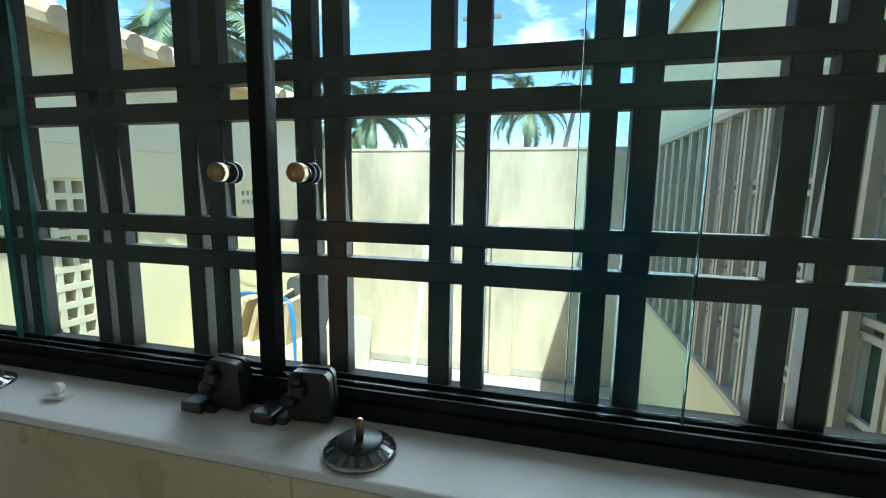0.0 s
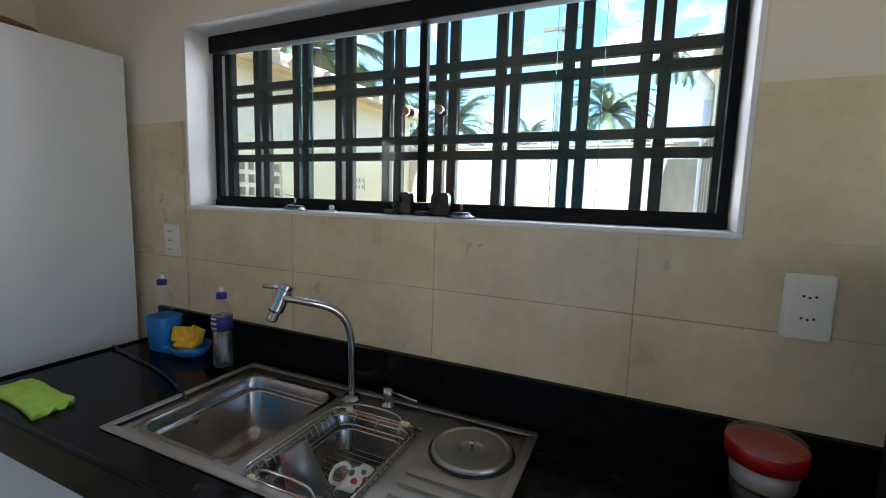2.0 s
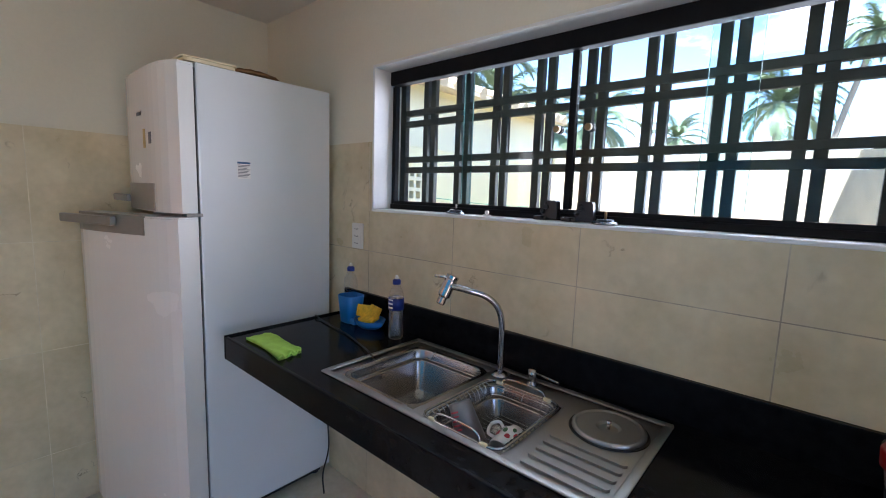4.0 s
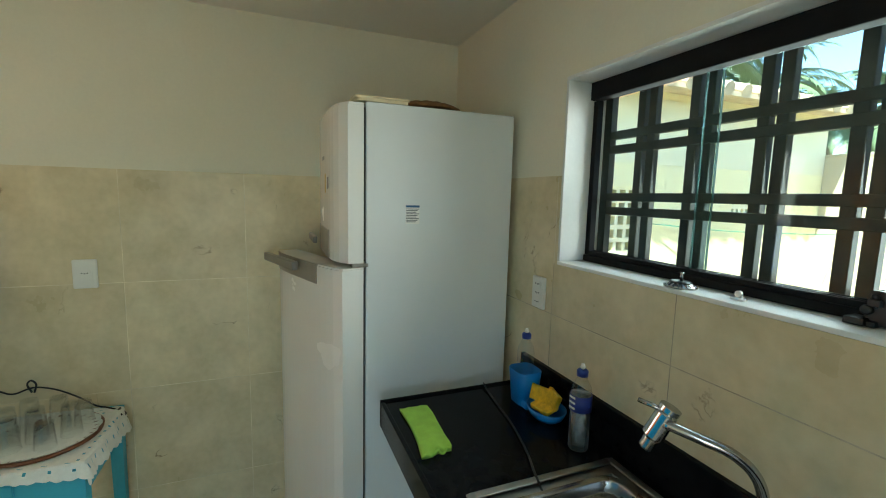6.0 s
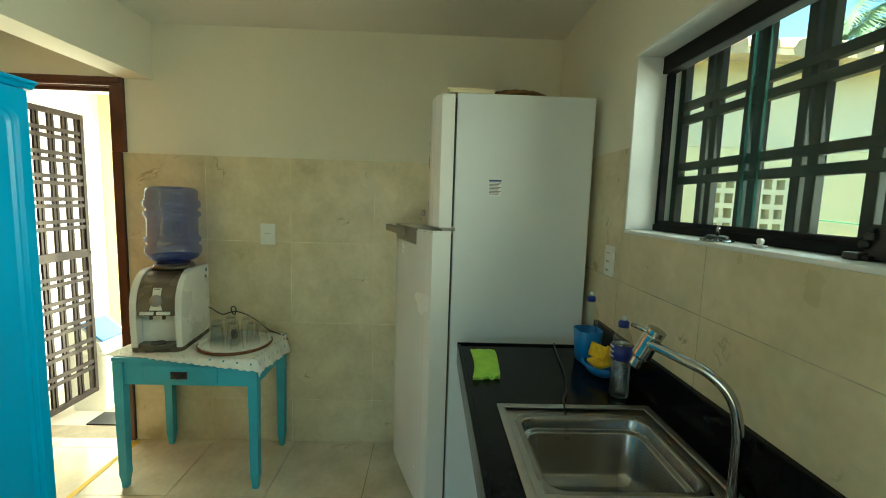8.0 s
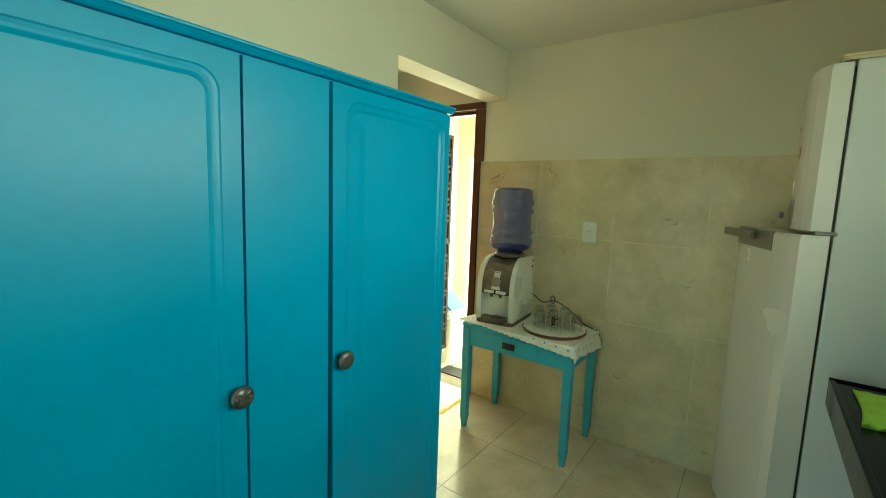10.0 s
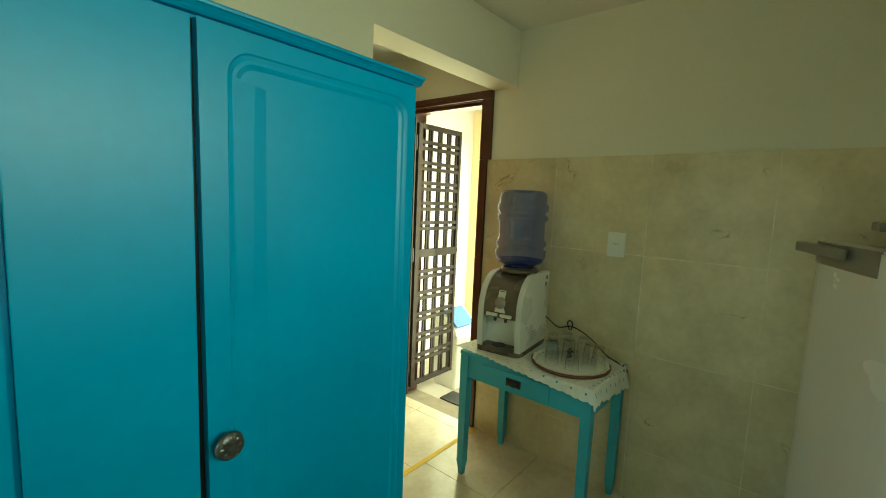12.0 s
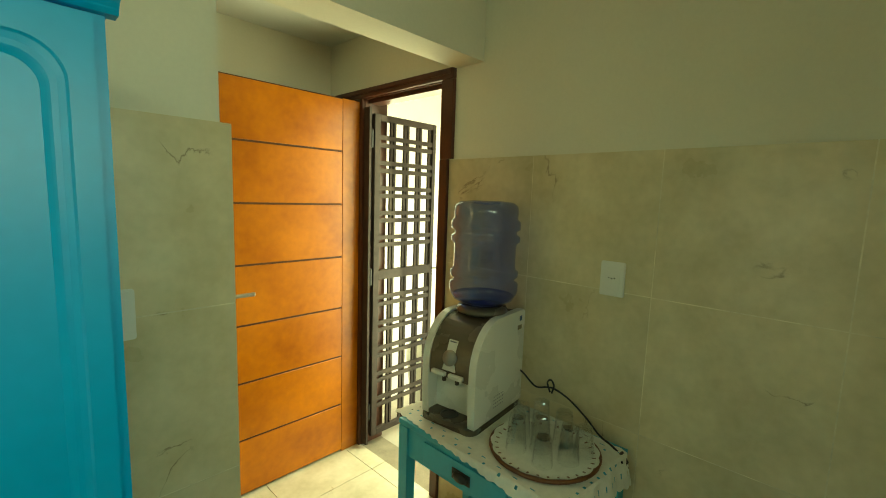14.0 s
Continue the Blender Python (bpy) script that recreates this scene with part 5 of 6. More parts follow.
def wardrobe_door(x0, x1, panel, knob_x, ajar=0.0):
    """A door on the front y = WF, with a raised moulding round an arched-corner panel."""
    y0 = WF + 0.001
    yf = WF + (0.013 if panel else 0.020)
    d = part("door", boxm(x0, x1, y0, yf, 0.105, WZ - 0.021, 0.002), M_BLUE, ward)
    if panel:
        a, b, z0, z1 = panel
        bm = bmesh.new()
        loops = []
        for q, y in ((None, yf - 0.001), (None, yf + 0.0085), (0.0, yf + 0.0085), (0.003, yf + 0.0060), (0.010, yf + 0.0040), (0.016, yf + 0.0042), (0.019, yf + 0.0030), (0.024, yf + 0.0005), (0.026, yf - 0.001)):
            o_ = rounded(x0 + 0.0005, x1 - 0.0005, 0.1055, WZ - 0.0215, 0.003, 8) if q is None else rounded(a + q, b - q, z0 + q, z1 - q, 0.046 - q * 0.6, 8)
            ring = []
            for u, v in o_:
                if q and u > b - 0.03 and v < z1 - 0.05:
                    ring.append(bm.verts.new((b - q * 3.2, yf - 0.001 + 0.0095 * (1 - q / 0.026), v)))    # drawn out flatter on the knob side
                else:
                    ring.append(bm.verts.new((u, y, v)))
            loops.append(ring)
        for p_, q_ in zip(loops, loops[1:]):
            for i in range(len(p_)):
                j = (i + 1) % len(p_)
                bm.faces.new((p_[i], p_[j], q_[j], q_[i]))
        part("panel_frame", bm, M_BLUE, d)
    if ajar:
        for ob in [d] + list(d.children):
            for v in ob.data.vertices:
                if v.co.x > (x0 + x1) / 2 + 0.22 and v.co.z < 1:
                    v.co.x -= ajar
    if knob_x is not None:
        m = Matrix.Translation((knob_x, WF + 0.0217, 1.002)) @ Matrix.Rotation(radians(-90), 4, "X") @ Matrix.Scale(1.2, 4)
        k = part("knob", lathe(bmesh.new(), [(0.0, 0.0), (0.008, 0.0), (0.008, 0.012), (0.020, 0.016), (0.0225, 0.020), (0.021, 0.025), (0.013, 0.029), (0.0, 0.030)], 0, 0, 24, m), M_ANTIQUE, d, "antique silver flower knob", smooth=True)
        for q in range(8):
            bm = lathe(bmesh.new(), [(0.0, 0.0020), (0.0035, 0.0012), (0.0048, 0.0)], 0, 0, 8)
            a = q * math.pi / 4
            bmesh.ops.transform(bm, matrix=m @ Matrix.Translation((0.0125 * math.cos(a), 0.0125 * math.sin(a), 0.0278)) @ Matrix.Rotation(a, 4, "Z") @ Matrix.Diagonal((1.2, 0.8, 1, 1)), verts=bm.verts)
            part("petal", bm, M_ANTIQUE, k, smooth=True)
    return d


wardrobe_door(-0.398, 0.116, (-0.372, 0.068, 0.16, 1.708), 0.084, 0.012)
wardrobe_door(0.124, 0.352, None, None)
wardrobe_door(0.359, 0.918, (0.402, 0.870, 0.16, 1.702), 0.381)
# black strip on the carcass: the gap's shade is put into its colour
part("door_gap", boxm(0.100, 0.1238, WF + 0.0003, WF + 0.0009, 0.105, WZ - 0.021), M_DARK, ward)

# ---- door, gate and passage ----
frame_ = tagged(new("door_1"), "dark red wooden outer door frame with an open orange panelled door", "door", kind="structure")
dz = 2.075
for y0, y1 in ((DOOR_Y0, DOOR_Y0 + 0.035), (DOOR_Y1 - 0.035, DOOR_Y1)):
    part("jamb", boxm(WX - 0.155, WX + 0.004, y0, y1, 0.0, dz, 0.002), M_WOOD, frame_)
part("head", boxm(WX - 0.155, WX + 0.004, DOOR_Y0, DOOR_Y1, dz + 0.0005, DOOR_Z, 0.001), M_WOOD, frame_)
part("casing", boxm(WX + 0.0005, WX + 0.022, DOOR_Y1 - 0.030, DOOR_Y1 + 0.045, TILE_TOP + 0.001, dz + 0.004, 0.004), M_WOOD, frame_)
part("casing", boxm(WX + 0.0005, WX + 0.022, DOOR_Y1 - 0.030, DOOR_Y1 + 0.019, 0.0, TILE_TOP + 0.0005, 0.003), M_WOOD, frame_)
part("casing_lip", boxm(WX + 0.0245, WX + 0.032, DOOR_Y0 - 0.225, DOOR_Y1 + 0.030, 2.100, 2.122, 0.003), M_WOOD, frame_)
part("casing", boxm(WX + 0.0005, WX + 0.022, DOOR_Y0 - 0.045, DOOR_Y0 + 0.030, 0.0, dz + 0.004, 0.004), M_WOOD, frame_)
part("casing", boxm(WX + 0.0005, WX + 0.024, DOOR_Y0 - 0.245, DOOR_Y1 + 0.045, dz + 0.0045, 2.128, 0.004), M_WOOD, frame_)
part("stop", boxm(WX - 0.10, WX - 0.02, DOOR_Y0 + 0.0355, DOOR_Y1 - 0.0355, dz - 0.020, dz), M_WOOD, frame_)
# jamb lining takes the same orange as the leaf
part("jamb_lining", boxm(WX + 0.0225, -1.672, -2.385, -2.352, 0.0, 2.062, 0.003), M_ORANGE, frame_, "orange jamb")
leaf = part("door_leaf", boxm(-1.668, -0.905, -2.386, -2.353, 0.010, 2.062, 0.003), M_GROOVE, frame_, "orange stained leaf standing open")
zs = [0.012, 0.303, 0.599, 0.890, 1.187, 1.484, 1.776, 2.060]
for a, b in zip(zs, zs[1:]):
    part("panel", boxm(-1.667, -0.906, -2.3525, -2.346, a + 0.005, b - 0.005, 0.002, 1), M_ORANGE, leaf)
hd = part("handle", tube(bmesh.new(), [(-1.150, -2.296, 1.052), (-1.145, -2.300, 1.052), (-0.975, -2.300, 1.052)], 0.010, 12), M_SATIN, leaf, "brushed steel lever handle")
part("rose", tube(bmesh.new(), [(-0.980, -2.346, 1.052), (-0.980, -2.298, 1.052)], 0.010, 10), M_STEEL, leaf)

gate = thing("security_gate", "dark brown steel security gate of paired bars standing open", "gate")
GX0, GX1, GYY, GB, GT = -2.325, -1.835, -2.290, 0.060, 2.000
for x0, x1 in ((GX0, GX0 + 0.028), (GX1 - 0.040, GX1)):
    part("stile", boxm(x0, x1, GYY - 0.015, GYY + 0.015, GB, GT, 0.002), M_GATE, gate)
for z0, z1 in ((GB, GB + 0.034), (GT - 0.034, GT), (1.040, 1.096)):
    part("rail", boxm(GX0 + 0.0285, GX1 - 0.0405, GYY - 0.0148, GYY + 0.0148, z0, z1, 0.002), M_GATE, gate)
cells = [GX0 + 0.028 + (GX1 - 0.040 - GX0 - 0.028) * k / 4 for k in range(5)]
for c in cells[1:4]:
    for d in (-0.013, 0.013):
        part("upright_bar", boxm(c + d - 0.008, c + d + 0.008, GYY - 0.012, GYY + 0.002, GB + 0.0345, GT - 0.0345), M_GATE, gate)
for c in (cells[0] + 0.016,):
    part("upright_bar", boxm(c - 0.008, c + 0.008, GYY - 0.012, GYY + 0.002, GB + 0.0345, GT - 0.0345), M_GATE, gate)
for zz in [1.096 + 0.145 * k for k in range(1, 6)] + [1.040 - 0.160 * k for k in range(1, 6)]:
    for d in (-0.022, 0.022):
        part("cross_bar", boxm(GX0 + 0.0285, GX1 - 0.0405, GYY + 0.0022, GYY + 0.012, zz + d - 0.0125 + 0.03, zz + d + 0.0125 + 0.03), M_GATE, gate)
for zz in (0.22, 1.06, 1.86):
    part("hinge", tube(bmesh.new(), [(GX1 + 0.012, GYY, zz - 0.05), (GX1 + 0.012, GYY, zz + 0.05)], 0.011, 10), M_DARK, gate)
    part("hinge_leaf", boxm(GX1 + 0.0005, GX1 + 0.026, GYY - 0.006, GYY + 0.006, zz - 0.035, zz + 0.035), M_DARK, gate)
part("hinge_post", boxm(GX1 + 0.0265, GX1 + 0.040, DOOR_Y0 + 0.0355, GYY + 0.016, 0.02, 2.03), M_GATE, gate)
part("latch", tube(bmesh.new(), [(GX0 + 0.01, GYY + 0.02, 1.07), (GX0 - 0.025, GYY + 0.03, 1.07)], 0.006, 8), M_STEEL, gate)

tape = tagged(part("floor_tape", boxm(WX + 0.03, -0.78, -1.655, -1.625, 0.0005, 0.0022), M_TAPE), "worn yellow tape line across the floor", "floor tape")

# porch beyond the outer door
M_PORCH = mat("pinkish_white_porch_paint", (0.82, 0.74, 0.70), 0.75, vary=0.06, scale=3, fine=60, bump=0.15)
structure("doorstep", boxm(-2.16, WX - 0.1505, -2.55, -1.45, -0.1595, -0.012, 0.006), M_STONE, "pale tiled doorstep outside the threshold", "step")
PZ = -0.16    # porch floor, one step down
structure("porch_floor", boxm(-6.2, WX - 0.15, -2.95, 0.6, -0.3, PZ), M_STONE, "pale tiled porch floor", "floor")
structure("porch_wall", boxm(-3.55, WX - 0.15, -3.10, -2.95, -0.3, 2.75), M_PORCH, "cream porch side wall", "wall")
structure("porch_ceiling", boxm(-3.55, WX - 0.15, -2.95, 0.6, 2.42, 2.55), M_PORCH, "white porch ceiling", "ceiling")
structure("porch_lintel", boxm(-3.55, -3.38, -2.95, 0.6, 1.93, 2.4195), M_YELLOW, "cream lintel over the porch opening", "lintel")
structure("porch_pier", boxm(-3.55, -3.38, -2.95, -2.78, PZ, 1.9295), M_YELLOW, "cream porch pier", "pier")
structure("garden_wall", boxm(-6.4, -6.2, -6.0, 1.2, -0.3, 2.3), M_HOUSE, "sunlit cream boundary wall", "wall")
bin_ = thing("waste_bin", "white plastic waste bin with a blue swing lid", "waste bin")
bmx, bmy = -2.52, -2.42
bm = bmesh.new()
rings = []
for z, w in ((0.0, 0.115), (0.02, 0.120), (0.40, 0.150), (0.405, 0.156), (0.43, 0.156)):
    rings.append([bm.verts.new((bmx + u, bmy + v, z - 0.012)) for u, v in rounded(-w, w, -w, w, 0.03, 4)])
for a, b in zip(rings, rings[1:]):
    for i in range(len(a)):
        j = (i + 1) % len(a)
        bm.faces.new((a[i], a[j], b[j], b[i]))
bm.faces.new(rings[0][::-1])
bm.faces.new(rings[-1])
part("bucket", bm, M_PLASTIC, bin_, smooth=True)
lidb = part("hood", prism(bmesh.new(), [(bmy - 0.15, 0.4185), (bmy + 0.15, 0.4185), (bmy + 0.13, 0.47), (bmy - 0.02, 0.58), (bmy - 0.10, 0.58), (bmy - 0.14, 0.50)], "x", bmx - 0.15, bmx + 0.15), M_PLASTIC, bin_)
bm = boxm(-0.12, 0.12, -0.095, 0.095, 0.0, 0.014, 0.006)
bmesh.ops.transform(bm, matrix=Matrix.Translation((bmx + 0.02, bmy + 0.062, 0.533)) @ Matrix.Rotation(radians(-36), 4, "X"), verts=bm.verts)
part("swing_flap", bm, M_BINBLUE, bin_, "blue swing flap")
bin_.matrix_basis = Matrix.Translation((0, 0, PZ + 0.012 * 1.14)) @ Matrix.Diagonal((1, 1, 1.14, 1))
mat_ = tagged(part("door_mat", boxm(-2.13, -1.97, -2.10, -1.74, -0.0115, -0.002, 0.003), M_DARK), "thin dark door mat outside the threshold", "door mat")

# ---- yard outside the window ----
G0 = -0.305
structure("ground", boxm(-80, 80, -80, 80, -0.6, G0 - 0.02), mat("dry_earth", (0.34, 0.28, 0.19), 0.95, vary=0.3, scale=0.6, fine=12, bump=0.4), "dry pale earth reaching away", "ground")
far = structure("yard_wall", boxm(-2.40, 1.25, 5.0, 5.16, G0 - 0.1, 2.105), M_OLDWALL, "weathered stained plaster boundary wall", "wall")
part("coping", boxm(-2.40, 1.25, 4.992, 5.168, 2.1055, 2.135, 0.006), M_OLDWALL, far)
part("pilaster", boxm(-0.20, 0.04, 4.955, 4.9995, G0, 1.29, 0.008), M_OLDWALL, far)
part("pilaster_cap", boxm(-0.22, 0.06, 4.93, 4.9995, 1.2905, 1.335, 0.006), M_OLDWALL, far)
part("skirting", boxm(-2.25, 1.25, 4.985, 4.9995, G0, G0 + 0.09, 0.003), M_STONE, far)
house_l = structure("house_wall", boxm(-2.42, -2.25, 1.02, 1.965, G0 - 0.1, 2.50), M_YELLOW, "yellow neighbouring house wall with pierced vent blocks", "wall")
bm = bmesh.new()
CB = (2.05, 2.69, 0.70, 1.74)       # main vent panel: y0, y1, z0, z1
CC = (3.72, 3.97, 1.53, 1.68)
for y0, y1, z0, z1 in ((1.9655, CB[0], -0.4, 2.50), (CB[1], CC[0], -0.4, 2.50), (CC[1], 5.0, -0.4, 2.50), (CB[0], CB[1], -0.4, CB[2]), (CB[0], CB[1], CB[3], 2.50), (CC[0], CC[1], -0.4, CC[2]), (CC[0], CC[1], CC[3], 2.50)):
    box(bm, -2.42, -2.25, y0, y1, z0, z1)
part("wall_face", bm, M_YELLOW, house_l)
part("upper_band", boxm(-2.2495, -2.243, 1.03, 4.99, 1.93, 2.44), M_HOUSE, house_l)


def vents(y0, y1, z0, z1, ny, nz):
    """Pierced concrete blocks: a real lattice with deep square holes."""
    py, pz = (y1 - y0) / ny, (z1 - z0) / nz
    for j in range(nz + 1):
        part("vent_rib", boxm(-2.40, -2.262, y0, y1, max(z0, z0 + j * pz - 0.018), min(z1, z0 + j * pz + 0.018)), M_HOUSE, house_l)
    for i in range(ny + 1):
        for j in range(nz):
            part("vent_rib", boxm(-2.398, -2.2635, max(y0, y0 + i * py - 0.016), min(y1, y0 + i * py + 0.016), z0 + j * pz + 0.0185, z0 + (j + 1) * pz - 0.0185), M_HOUSE, house_l)
    part("vent_back", boxm(-2.62, -2.60, y0 - 0.1, y1 + 0.1, z0 - 0.1, z1 + 0.1), M_YELLOW, house_l)


vents(*CB, 7, 10)
vents(*CC, 4, 2)
eave = structure("house_eave", prism(bmesh.new(), [(-2.02, 2.455), (-1.98, 2.465), (-1.98, 2.50), (-3.6, 3.05), (-3.6, 2.98), (-2.25, 2.50)], "y", 1.1, 5.05), M_ROOF, "sloping tiled eave of the neighbouring house", "roof")
for k in range(20):
    y = 1.15 + k * 0.2
    bm = tube(bmesh.new(), [(-1.965, y, 2.508), (-3.58, y, 3.057)], 0.055, 8)
    part("roof_tile_row", bm, M_ROOF, eave)
dish = thing("satellite_dish", "white satellite dish on a bent arm above the eave", "satellite dish")
dm = Matrix.Translation((-2.45, 2.45, 3.10)) @ Matrix.Rotation(radians(-35), 4, "Y") @ Matrix.Rotation(radians(25), 4, "X")
part("bowl", lathe(bmesh.new(), [(0.0, 0.0), (0.15, 0.012), (0.30, 0.05), (0.38, 0.09), (0.38, 0.097), (0.29, 0.06), (0.15, 0.02), (0.0, 0.008)], 0, 0, 32, dm), M_PVC, dish, smooth=True)
part("arm", tube(bmesh.new(), bez([(-2.30, 2.32, 2.56), (-2.28, 2.34, 2.66), (-2.34, 2.40, 2.85), (-2.45, 2.45, 3.09)], 6), 0.028, 10), M_PVC, dish, smooth=True)

house_r = structure("house_right", boxm(1.25, 1.42, 1.02, 5.16, G0 - 0.1, 2.95), M_HOUSE, "cream house wall with a long barred window", "wall")
hw = tagged(new("window_2"), "long house window behind a light brown steel grille", "window", kind="structure")
WY0, WY1, WZ0, WZ1 = 1.25, 4.70, 0.84, 2.05
part("glass_sheet", boxm(1.243, 1.249, WY0, WY1, WZ0, WZ1), M_GREENGLASS, hw)
for z0, z1 in ((WZ0 - 0.03, WZ0), (WZ1, WZ1 + 0.03)):
    part("frame", boxm(1.16, 1.2495, WY0 - 0.03, WY1 + 0.03, z0, z1), M_GRILLE2, hw)
for k in range(19):
    y = WY0 + (WY1 - WY0) * k / 18
    for d in (-0.018, 0.018):
        part("upright_bar", boxm(1.175, 1.205, y + d - 0.011, y + d + 0.011, WZ0 + 0.0005, WZ1 - 0.0005), M_GRILLE2, hw)
    part("sash", boxm(1.222, 1.242, y - 0.02, y + 0.02, WZ0 + 0.0005, WZ1 - 0.0005), M_PVC, hw)
for z in (1.09, 1.36, 1.46, 1.73):
    for d in (-0.02, 0.02):
        part("cross_bar", boxm(1.207, 1.220, WY0, WY1, z + d - 0.010, z + d + 0.010), M_GRILLE2, hw)
roof_r = structure("roof_right", prism(bmesh.new(), [(1.15, 2.88), (1.18, 2.86), (1.25, 2.90), (3.2, 3.55), (3.2, 3.62), (1.15, 2.94)], "y", 1.1, 5.3), M_ROOF, "sloping roof edge of the cream house", "roof")
part("fascia", boxm(1.126, 1.149, 1.1, 5.3, 2.80, 2.945, 0.004), M_PVC, roof_r)
pipe = thing("drain_pipe", "white plastic rain pipe on the house corner", "drain pipe")
part("shaft", tube(bmesh.new(), [(1.205, 4.93, G0 - 0.02), (1.205, 4.93, 2.60)], 0.042, 14), M_PVC, pipe, smooth=True)
part("elbow", tube(bmesh.new(), bez([(1.205, 4.93, 2.58), (1.20, 4.93, 2.66), (1.15, 4.93, 2.73), (1.10, 4.93, 2.78), (1.09, 4.93, 2.86)], 6), 0.045, 14), M_PVC, pipe, smooth=True)
part("band", lathe(bmesh.new(), [(0.043, 2.52), (0.050, 2.52), (0.050, 2.59), (0.043, 2.59)], 1.205, 4.93, 16), M_PVC, pipe)

LZ = 0.46    # top of the low ledge by the yellow wall
structure("yard_ledge", boxm(-2.2495, -1.48, 3.25, 3.90, G0 - 0.02, LZ, 0.012), M_YELLOW, "low yellow plastered ledge along the house wall", "ledge")
for k in range(7):
    b = thing("wooden_board", "old pale board stacked upright on the yellow ledge", "board", "boards stacked on the ledge")
    bm = boxm(-0.016, 0.016, -0.19, 0.19, 0.0, 0.36 - 0.025 * (k % 3), 0.003)
    bmesh.ops.transform(bm, matrix=Matrix.Translation((-1.60 - 0.078 * k, 3.50 + 0.03 * (k % 2), LZ + 0.006)) @ Matrix.Rotation(radians(8 + 2.2 * k), 4, "Y") @ Matrix.Rotation(radians(10 * (k % 2)), 4, "Z"), verts=bm.verts)
    part("plank", bm, M_BOARD, b)
bundle = thing("dark_sack", "dark grey rolled sack lying behind the stacked boards", "sack")
bm = prism(bmesh.new(), rounded(-1.86, -1.52, LZ + 0.001, LZ + 0.46, 0.06, 6), "y", 3.74, 3.89)
for v in bm.verts:
    v.co += 0.03 * noise.noise_vector(v.co * 6)
    v.co.z = max(v.co.z, LZ + 0.001)
part("cloth", bm, mat("dark_grey_cloth", (0.10, 0.10, 0.10), 0.95, vary=0.4, scale=14, fine=90, bump=0.6), bundle)
for k in range(3):
    sl = thing("paving_slab", "loose pale slab leaning on the boundary wall", "slab", "slabs by the boundary wall")
    bm = boxm(-0.13, 0.13, -0.012, 0.012, 0.0, 0.56, 0.003)
    bmesh.ops.transform(bm, matrix=Matrix.Translation((-1.74 + 0.045 * k, 4.78 - 0.035 * k, G0 + 0.003)) @ Matrix.Rotation(radians(-12), 4, "X") @ Matrix.Rotation(radians(14), 4, "Z"), verts=bm.verts)
    part("slab", bm, M_STONE, sl)
strip_ = thing("white_batten", "white painted batten leaning on the stained boundary wall", "batten")
bm = boxm(-0.030, 0.030, -0.010, 0.010, 0.0, 1.90, 0.003)
bmesh.ops.transform(bm, matrix=Matrix.Translation((-1.04, 4.86, G0 + 0.001)) @ Matrix.Rotation(radians(-4), 4, "X") @ Matrix.Rotation(radians(5), 4, "Y"), verts=bm.verts)
part("plank", bm, M_PVC, strip_)
hose = thing("garden_hose", "blue garden hose looped over the boards", "hose")
for k in range(3):
    part("coil", tube(bmesh.new(), bez([(-2.20 + 0.01 * k, 3.30, LZ + 0.10), (-2.16, 3.31 - 0.012 * k, LZ + 0.24 + 0.01 * k), (-2.02, 3.32, LZ + 0.36 + 0.014 * k), (-1.84, 3.34 - 0.01 * k, LZ + 0.41), (-1.66, 3.36, LZ + 0.39 - 0.01 * k), (-1.50 - 0.012 * k, 3.30, LZ + 0.28), (-1.46 + 0.01 * k, 3.22, 0.10), (-1.47, 3.20 - 0.012 * k, G0 + 0.012)], 8), 0.010, 8), M_BINBLUE, hose, smooth=True)
line = thing("clothes_line", "thin green clothes line along the yellow wall", "clothes line")
part("cord", tube(bmesh.new(), bez([(-2.24, 2.70, 1.46), (-2.10, 3.6, 1.395), (-2.0, 4.99, 1.36)], 8), 0.004, 6), mat("green_line", (0.05, 0.30, 0.18), 0.6), line)
part("wall_hook", tube(bmesh.new(), [(-2.25, 2.70, 1.44), (-2.24, 2.70, 1.49)], 0.012, 8), M_PVC, line)
broom = thing("broom", "yellow broom handle leaning on the yellow wall", "broom")
part("handle", tube(bmesh.new(), [(-1.75, 2.85, G0), (-2.235, 3.10, 0.86)], 0.013, 8), mat("yellow_handle", (0.72, 0.45, 0.02), 0.4), broom)
part("head", boxm(-1.86, -1.66, 2.80, 2.90, G0 - 0.001, G0 + 0.06, 0.01), M_BOARD, broom)


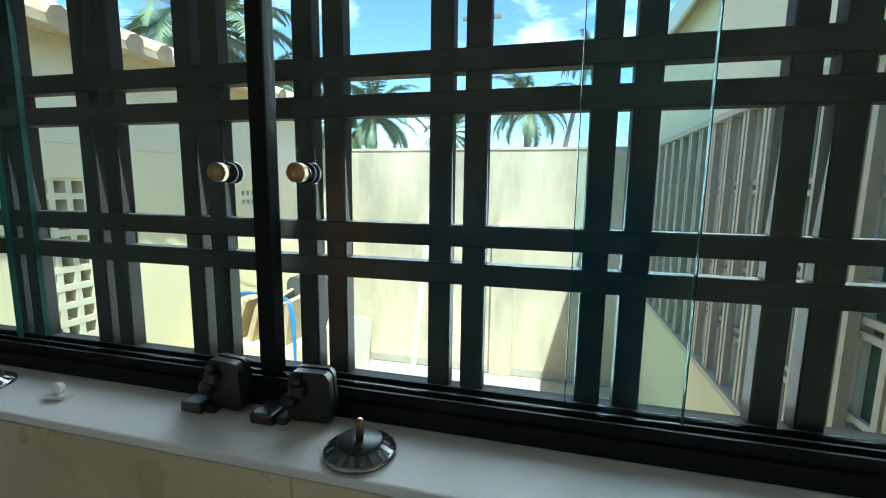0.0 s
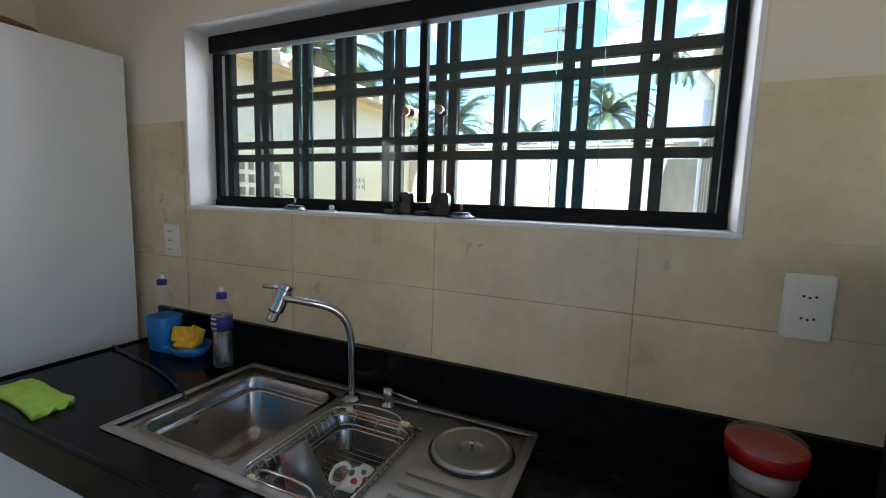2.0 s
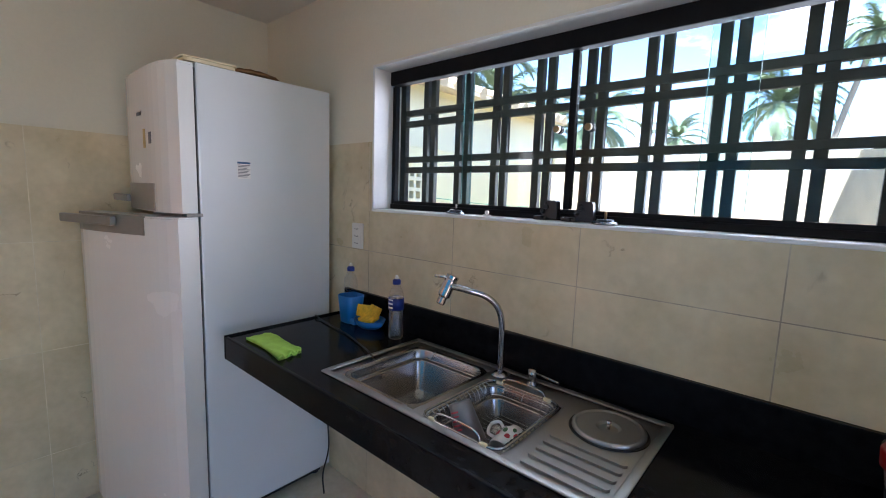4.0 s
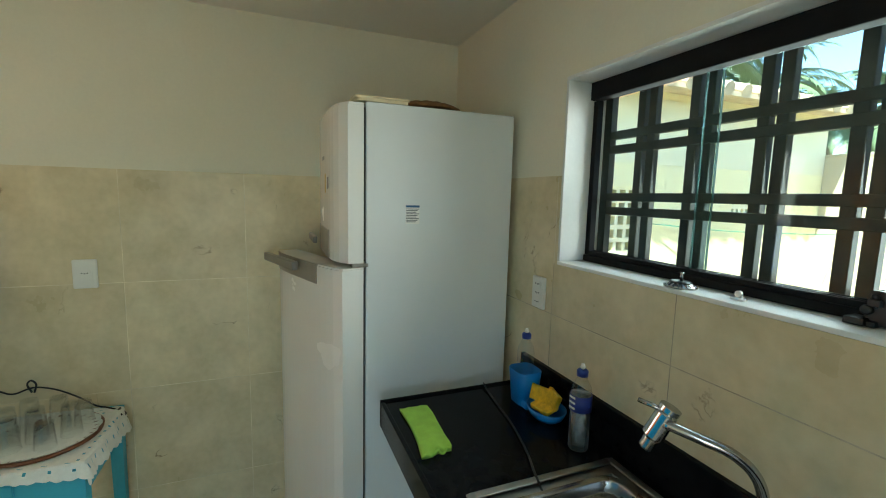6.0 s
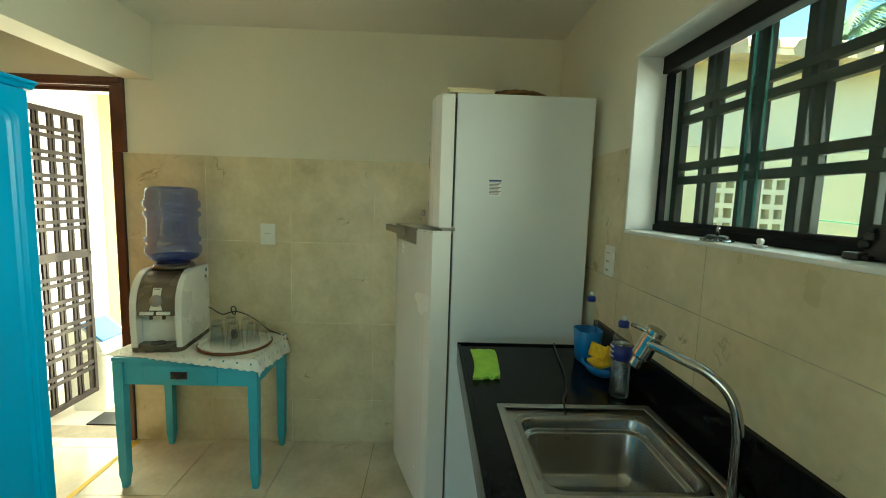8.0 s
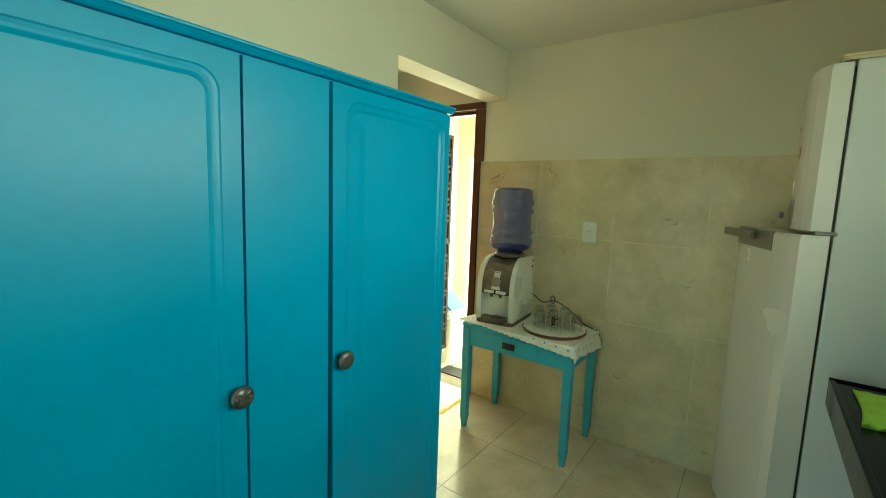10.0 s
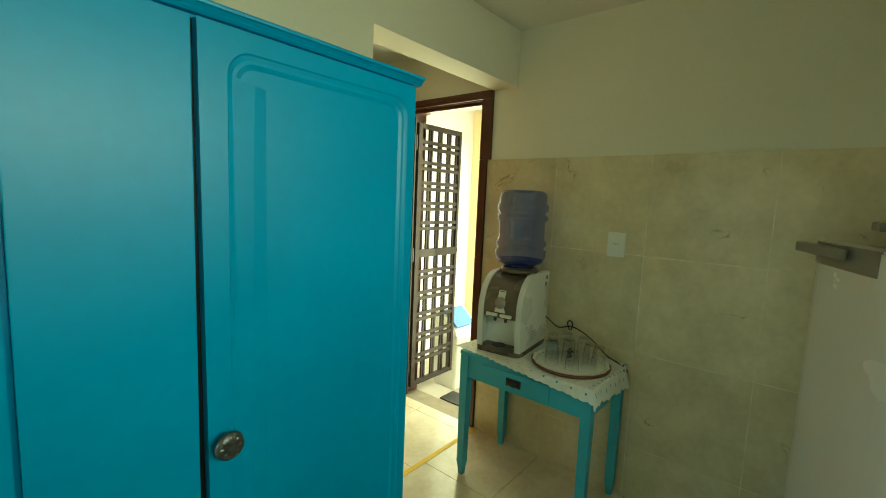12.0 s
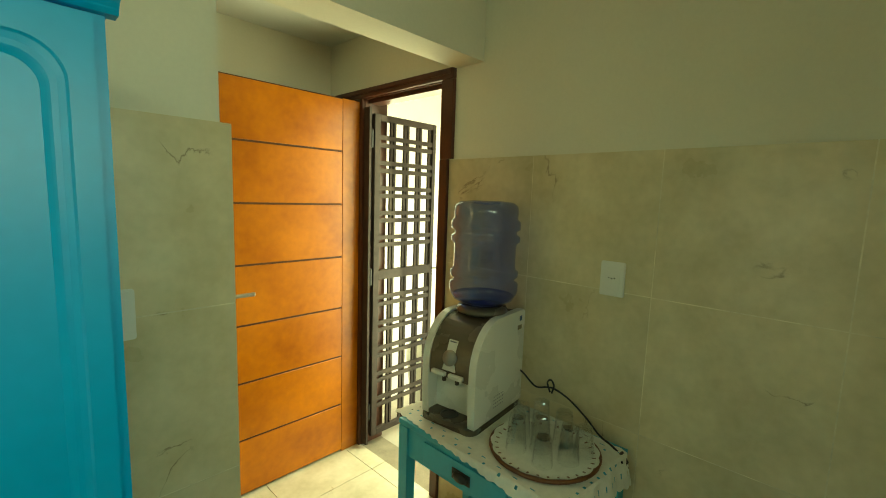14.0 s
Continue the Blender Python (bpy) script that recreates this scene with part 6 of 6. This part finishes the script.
def palm(label, base, crown, fronds, length, seed, trunk_r=0.16):
    """A coconut palm: leaning ringed trunk, arched fronds with hanging leaflets."""
    rnd = random.Random(seed)
    p = thing("palm_tree", label, "palm tree", "palms beyond the wall")
    b, c = Vector(base), Vector(crown)
    mid = b.lerp(c, 0.5) + Vector((c.x - b.x, c.y - b.y, 0)) * -0.18
    part("trunk", tube(bmesh.new(), bez([b, mid, c], 10), trunk_r, 10, 0.62), M_TRUNK, p, smooth=True)
    verts, faces = [], []
    for k in range(fronds + 10):
        az = 2 * math.pi * (k * 0.381966 + rnd.uniform(-0.03, 0.03))
        up0 = rnd.uniform(-0.45, 1.30)
        L = length * rnd.uniform(0.8, 1.1)
        d = Vector((math.cos(az), math.sin(az), 0))
        side = Vector((-math.sin(az), math.cos(az), 0))
        n = 22
        pos, ang = c.copy(), up0
        spine = [pos.copy()]
        for s in range(n):
            ang -= (0.025 + 0.10 * s / n) * rnd.uniform(0.8, 1.3)
            pos = pos + (d * math.cos(ang) + Vector((0, 0, math.sin(ang)))) * (L / n)
            spine.append(pos.copy())
        for s in range(1, n):
            f = s / n
            ll = L * 0.20 * math.sin(math.pi * min(1, f * 0.86 + 0.12)) * rnd.uniform(0.75, 1.1)
            w = 0.0065 * length
            t = (spine[s + 1] - spine[s - 1]).normalized()
            for q in range(5):
                o = spine[s].lerp(spine[s + 1], q / 5)
                for sg in (-1, 1):
                    tip = o + side * sg * ll * 0.72 + t * ll * 0.50 + Vector((0, 0, -ll * rnd.uniform(0.05, 0.4)))
                    i = len(verts)
                    verts += [tuple(o - t * w), tuple(o + t * w), tuple(o.lerp(tip, 0.6) + t * w * 0.8), tuple(tip), tuple(o.lerp(tip, 0.6) - t * w * 0.4)]
                    faces += [(i, i + 1, i + 2, i + 4), (i + 4, i + 2, i + 3)]
            i = len(verts)
            u = side * 0.010 * length
            verts += [tuple(spine[s] - u), tuple(spine[s] + u), tuple(spine[s + 1] + u * 0.8), tuple(spine[s + 1] - u * 0.8)]
            faces += [(i, i + 1, i + 2, i + 3)]
    me = bpy.data.meshes.new("crown")
    me.from_pydata(verts, [], faces)
    me.materials.append(M_FROND)
    cr = new("crown", me)
    cr.parent = p
    return p


palm("coconut palm with drooping fronds behind the boundary wall", (-5.2, 13.6, G0), (-5.1, 13.2, 3.9), 24, 2.0, 1)
palm("coconut palm with drooping fronds behind the boundary wall", (-6.6, 13.4, G0), (-6.3, 12.9, 3.7), 22, 1.9, 2)
palm("bushy coconut palm behind the boundary wall", (-0.6, 16.2, G0), (-0.55, 15.9, 4.5), 30, 1.9, 3)
palm("tall leaning coconut palm behind the boundary wall", (0.35, 15.0, G0), (1.28, 15.0, 5.9), 24, 1.25, 4, 0.10)
palm("coconut palm above the neighbouring roof", (-5.6, 6.9, G0), (-5.35, 6.8, 4.3), 26, 2.0, 5)
palm("coconut palm above the neighbouring roof", (-6.0, 9.2, G0), (-5.8, 8.9, 3.9), 24, 1.9, 6)
palm("small distant coconut palm", (-4.6, 21.0, G0), (-4.5, 21.0, 4.3), 22, 1.8, 7)
pole = thing("utility_pole", "thin grey utility pole beyond the wall", "pole")
part("shaft", tube(bmesh.new(), [(-2.02, 14.1, G0 - 0.02), (-1.9, 14.1, 7.2)], 0.075, 10, 0.7), M_TRUNK, pole, smooth=True)
part("crossarm", boxm(-2.5, -1.35, 14.02, 14.10, 6.75, 6.85), M_TRUNK, pole)

# ---- tiles, last ----


def tile(name, parent, material, x0, x1, y0, y1, z0, z1):
    if min(x1 - x0, y1 - y0, z1 - z0) > 0.0003:
        part(name, boxm(x0, x1, y0, y1, z0, z1), material, parent)


J = 0.0017
grout = part("grout", boxm(WX + 0.0005, EX, NY - 0.0050, NY - 0.0005, 0.0, WIN[2]), M_GROUTN, wall_n)
xs = [WX + 0.007, -1.373, -0.866, -0.359, 0.149, 0.656, 1.163, 1.670, 2.177, EX]
zn = [0.0, 0.248, 0.735, 1.222, TILE_TOP]
for a, b in zip(xs, xs[1:]):
    for c, d in zip(zn, zn[1:]):
        a1, b1, c1, d1 = a + J, b - J, c + J, d - J
        if d <= WIN[2] or b <= WIN[0] or a >= WIN[1]:
            tile("tile", wall_n, M_TILE, a1, b1, NY - TF, NY - 0.0052, c1, d1)
        else:
            tile("tile", wall_n, M_TILE, a1, b1, NY - TF, NY - 0.0052, c1, WIN[2])
            if a < WIN[0] < b:
                tile("tile", wall_n, M_TILE, a1, WIN[0], NY - TF, NY - 0.0052, WIN[2] + 0.0005, d1)
            if a < WIN[1] < b:
                tile("tile", wall_n, M_TILE, WIN[1], b1, NY - TF, NY - 0.0052, WIN[2] + 0.0005, d1)
part("grout", boxm(WX + 0.0005, WX + 0.0050, DOOR_Y1 + 0.021, NY - 0.007, 0.0, TILE_TOP - 0.003), M_GROUT, wall_w)
yw = [DOOR_Y1 + 0.020, -1.203, -0.720, -0.237, 0.246, 0.729, NY - 0.007]
zw = [0.0, 0.270, 0.752, 1.235, TILE_TOP]
for a, b in zip(yw, yw[1:]):
    for c, d in zip(zw, zw[1:]):
        tile("tile", wall_w, M_TILE, WX + 0.0052, WX + TF, a + J, b - J, c + J, d - J)
part("grout", boxm(JAMB_X - 0.024, EX, SY + 0.0005, SY + 0.0050, 0.0, TILE_TOP - 0.003), M_GROUT, wall_s)
for a, b in zip([JAMB_X - 0.028, -0.26, 0.23, 0.72, 1.21, 1.70, 2.19], [-0.26, 0.23, 0.72, 1.21, 1.70, 2.19, EX]):
    for c, d in zip(zw, zw[1:]):
        tile("tile", wall_s, M_TILE, a + J, b - J, SY + 0.0052, SY + TF, c + J, d - J)
for c, d in zip(zw, zw[1:]):
    tile("tile", wall_s, M_TILE, JAMB_X - 0.028, JAMB_X - 0.0005, BEAM_Y, SY + 0.0028, c + J, d - J)
fx = [WX + 0.003] + [-1.295 + 0.488 * k for k in range(9)]
fy = [PS + 0.003, -2.585, -2.09, -1.632, -1.190, -0.7035, -0.217, 0.270, NY - 0.003]
fp = [WX + 0.003] + [-1.702 + 0.488 * k for k in range(10)]
for c, d in zip(fy, fy[1:]):
    row = fp if d < -1.6 else fx
    for a, b in zip(row, row[1:]):
        if a > EX - 0.01:
            continue
        tile("floor_tile", floor, M_FLOOR, a + J, min(b, EX) - J, c + J, d - J, -0.0055, 0.0)
for a in range(-5, 3):
    for c in range(0, 9):
        x0, y0 = -2.24 + (a + 5) * 0.45, 1.03 + c * 0.45
        tile("paving_tile", bpy.data.objects["ground"], M_STONE, x0 + 0.002, min(x0 + 0.45, 1.24) - 0.002, y0 + 0.002, min(y0 + 0.45, 4.98) - 0.002, G0 - 0.0195, G0)
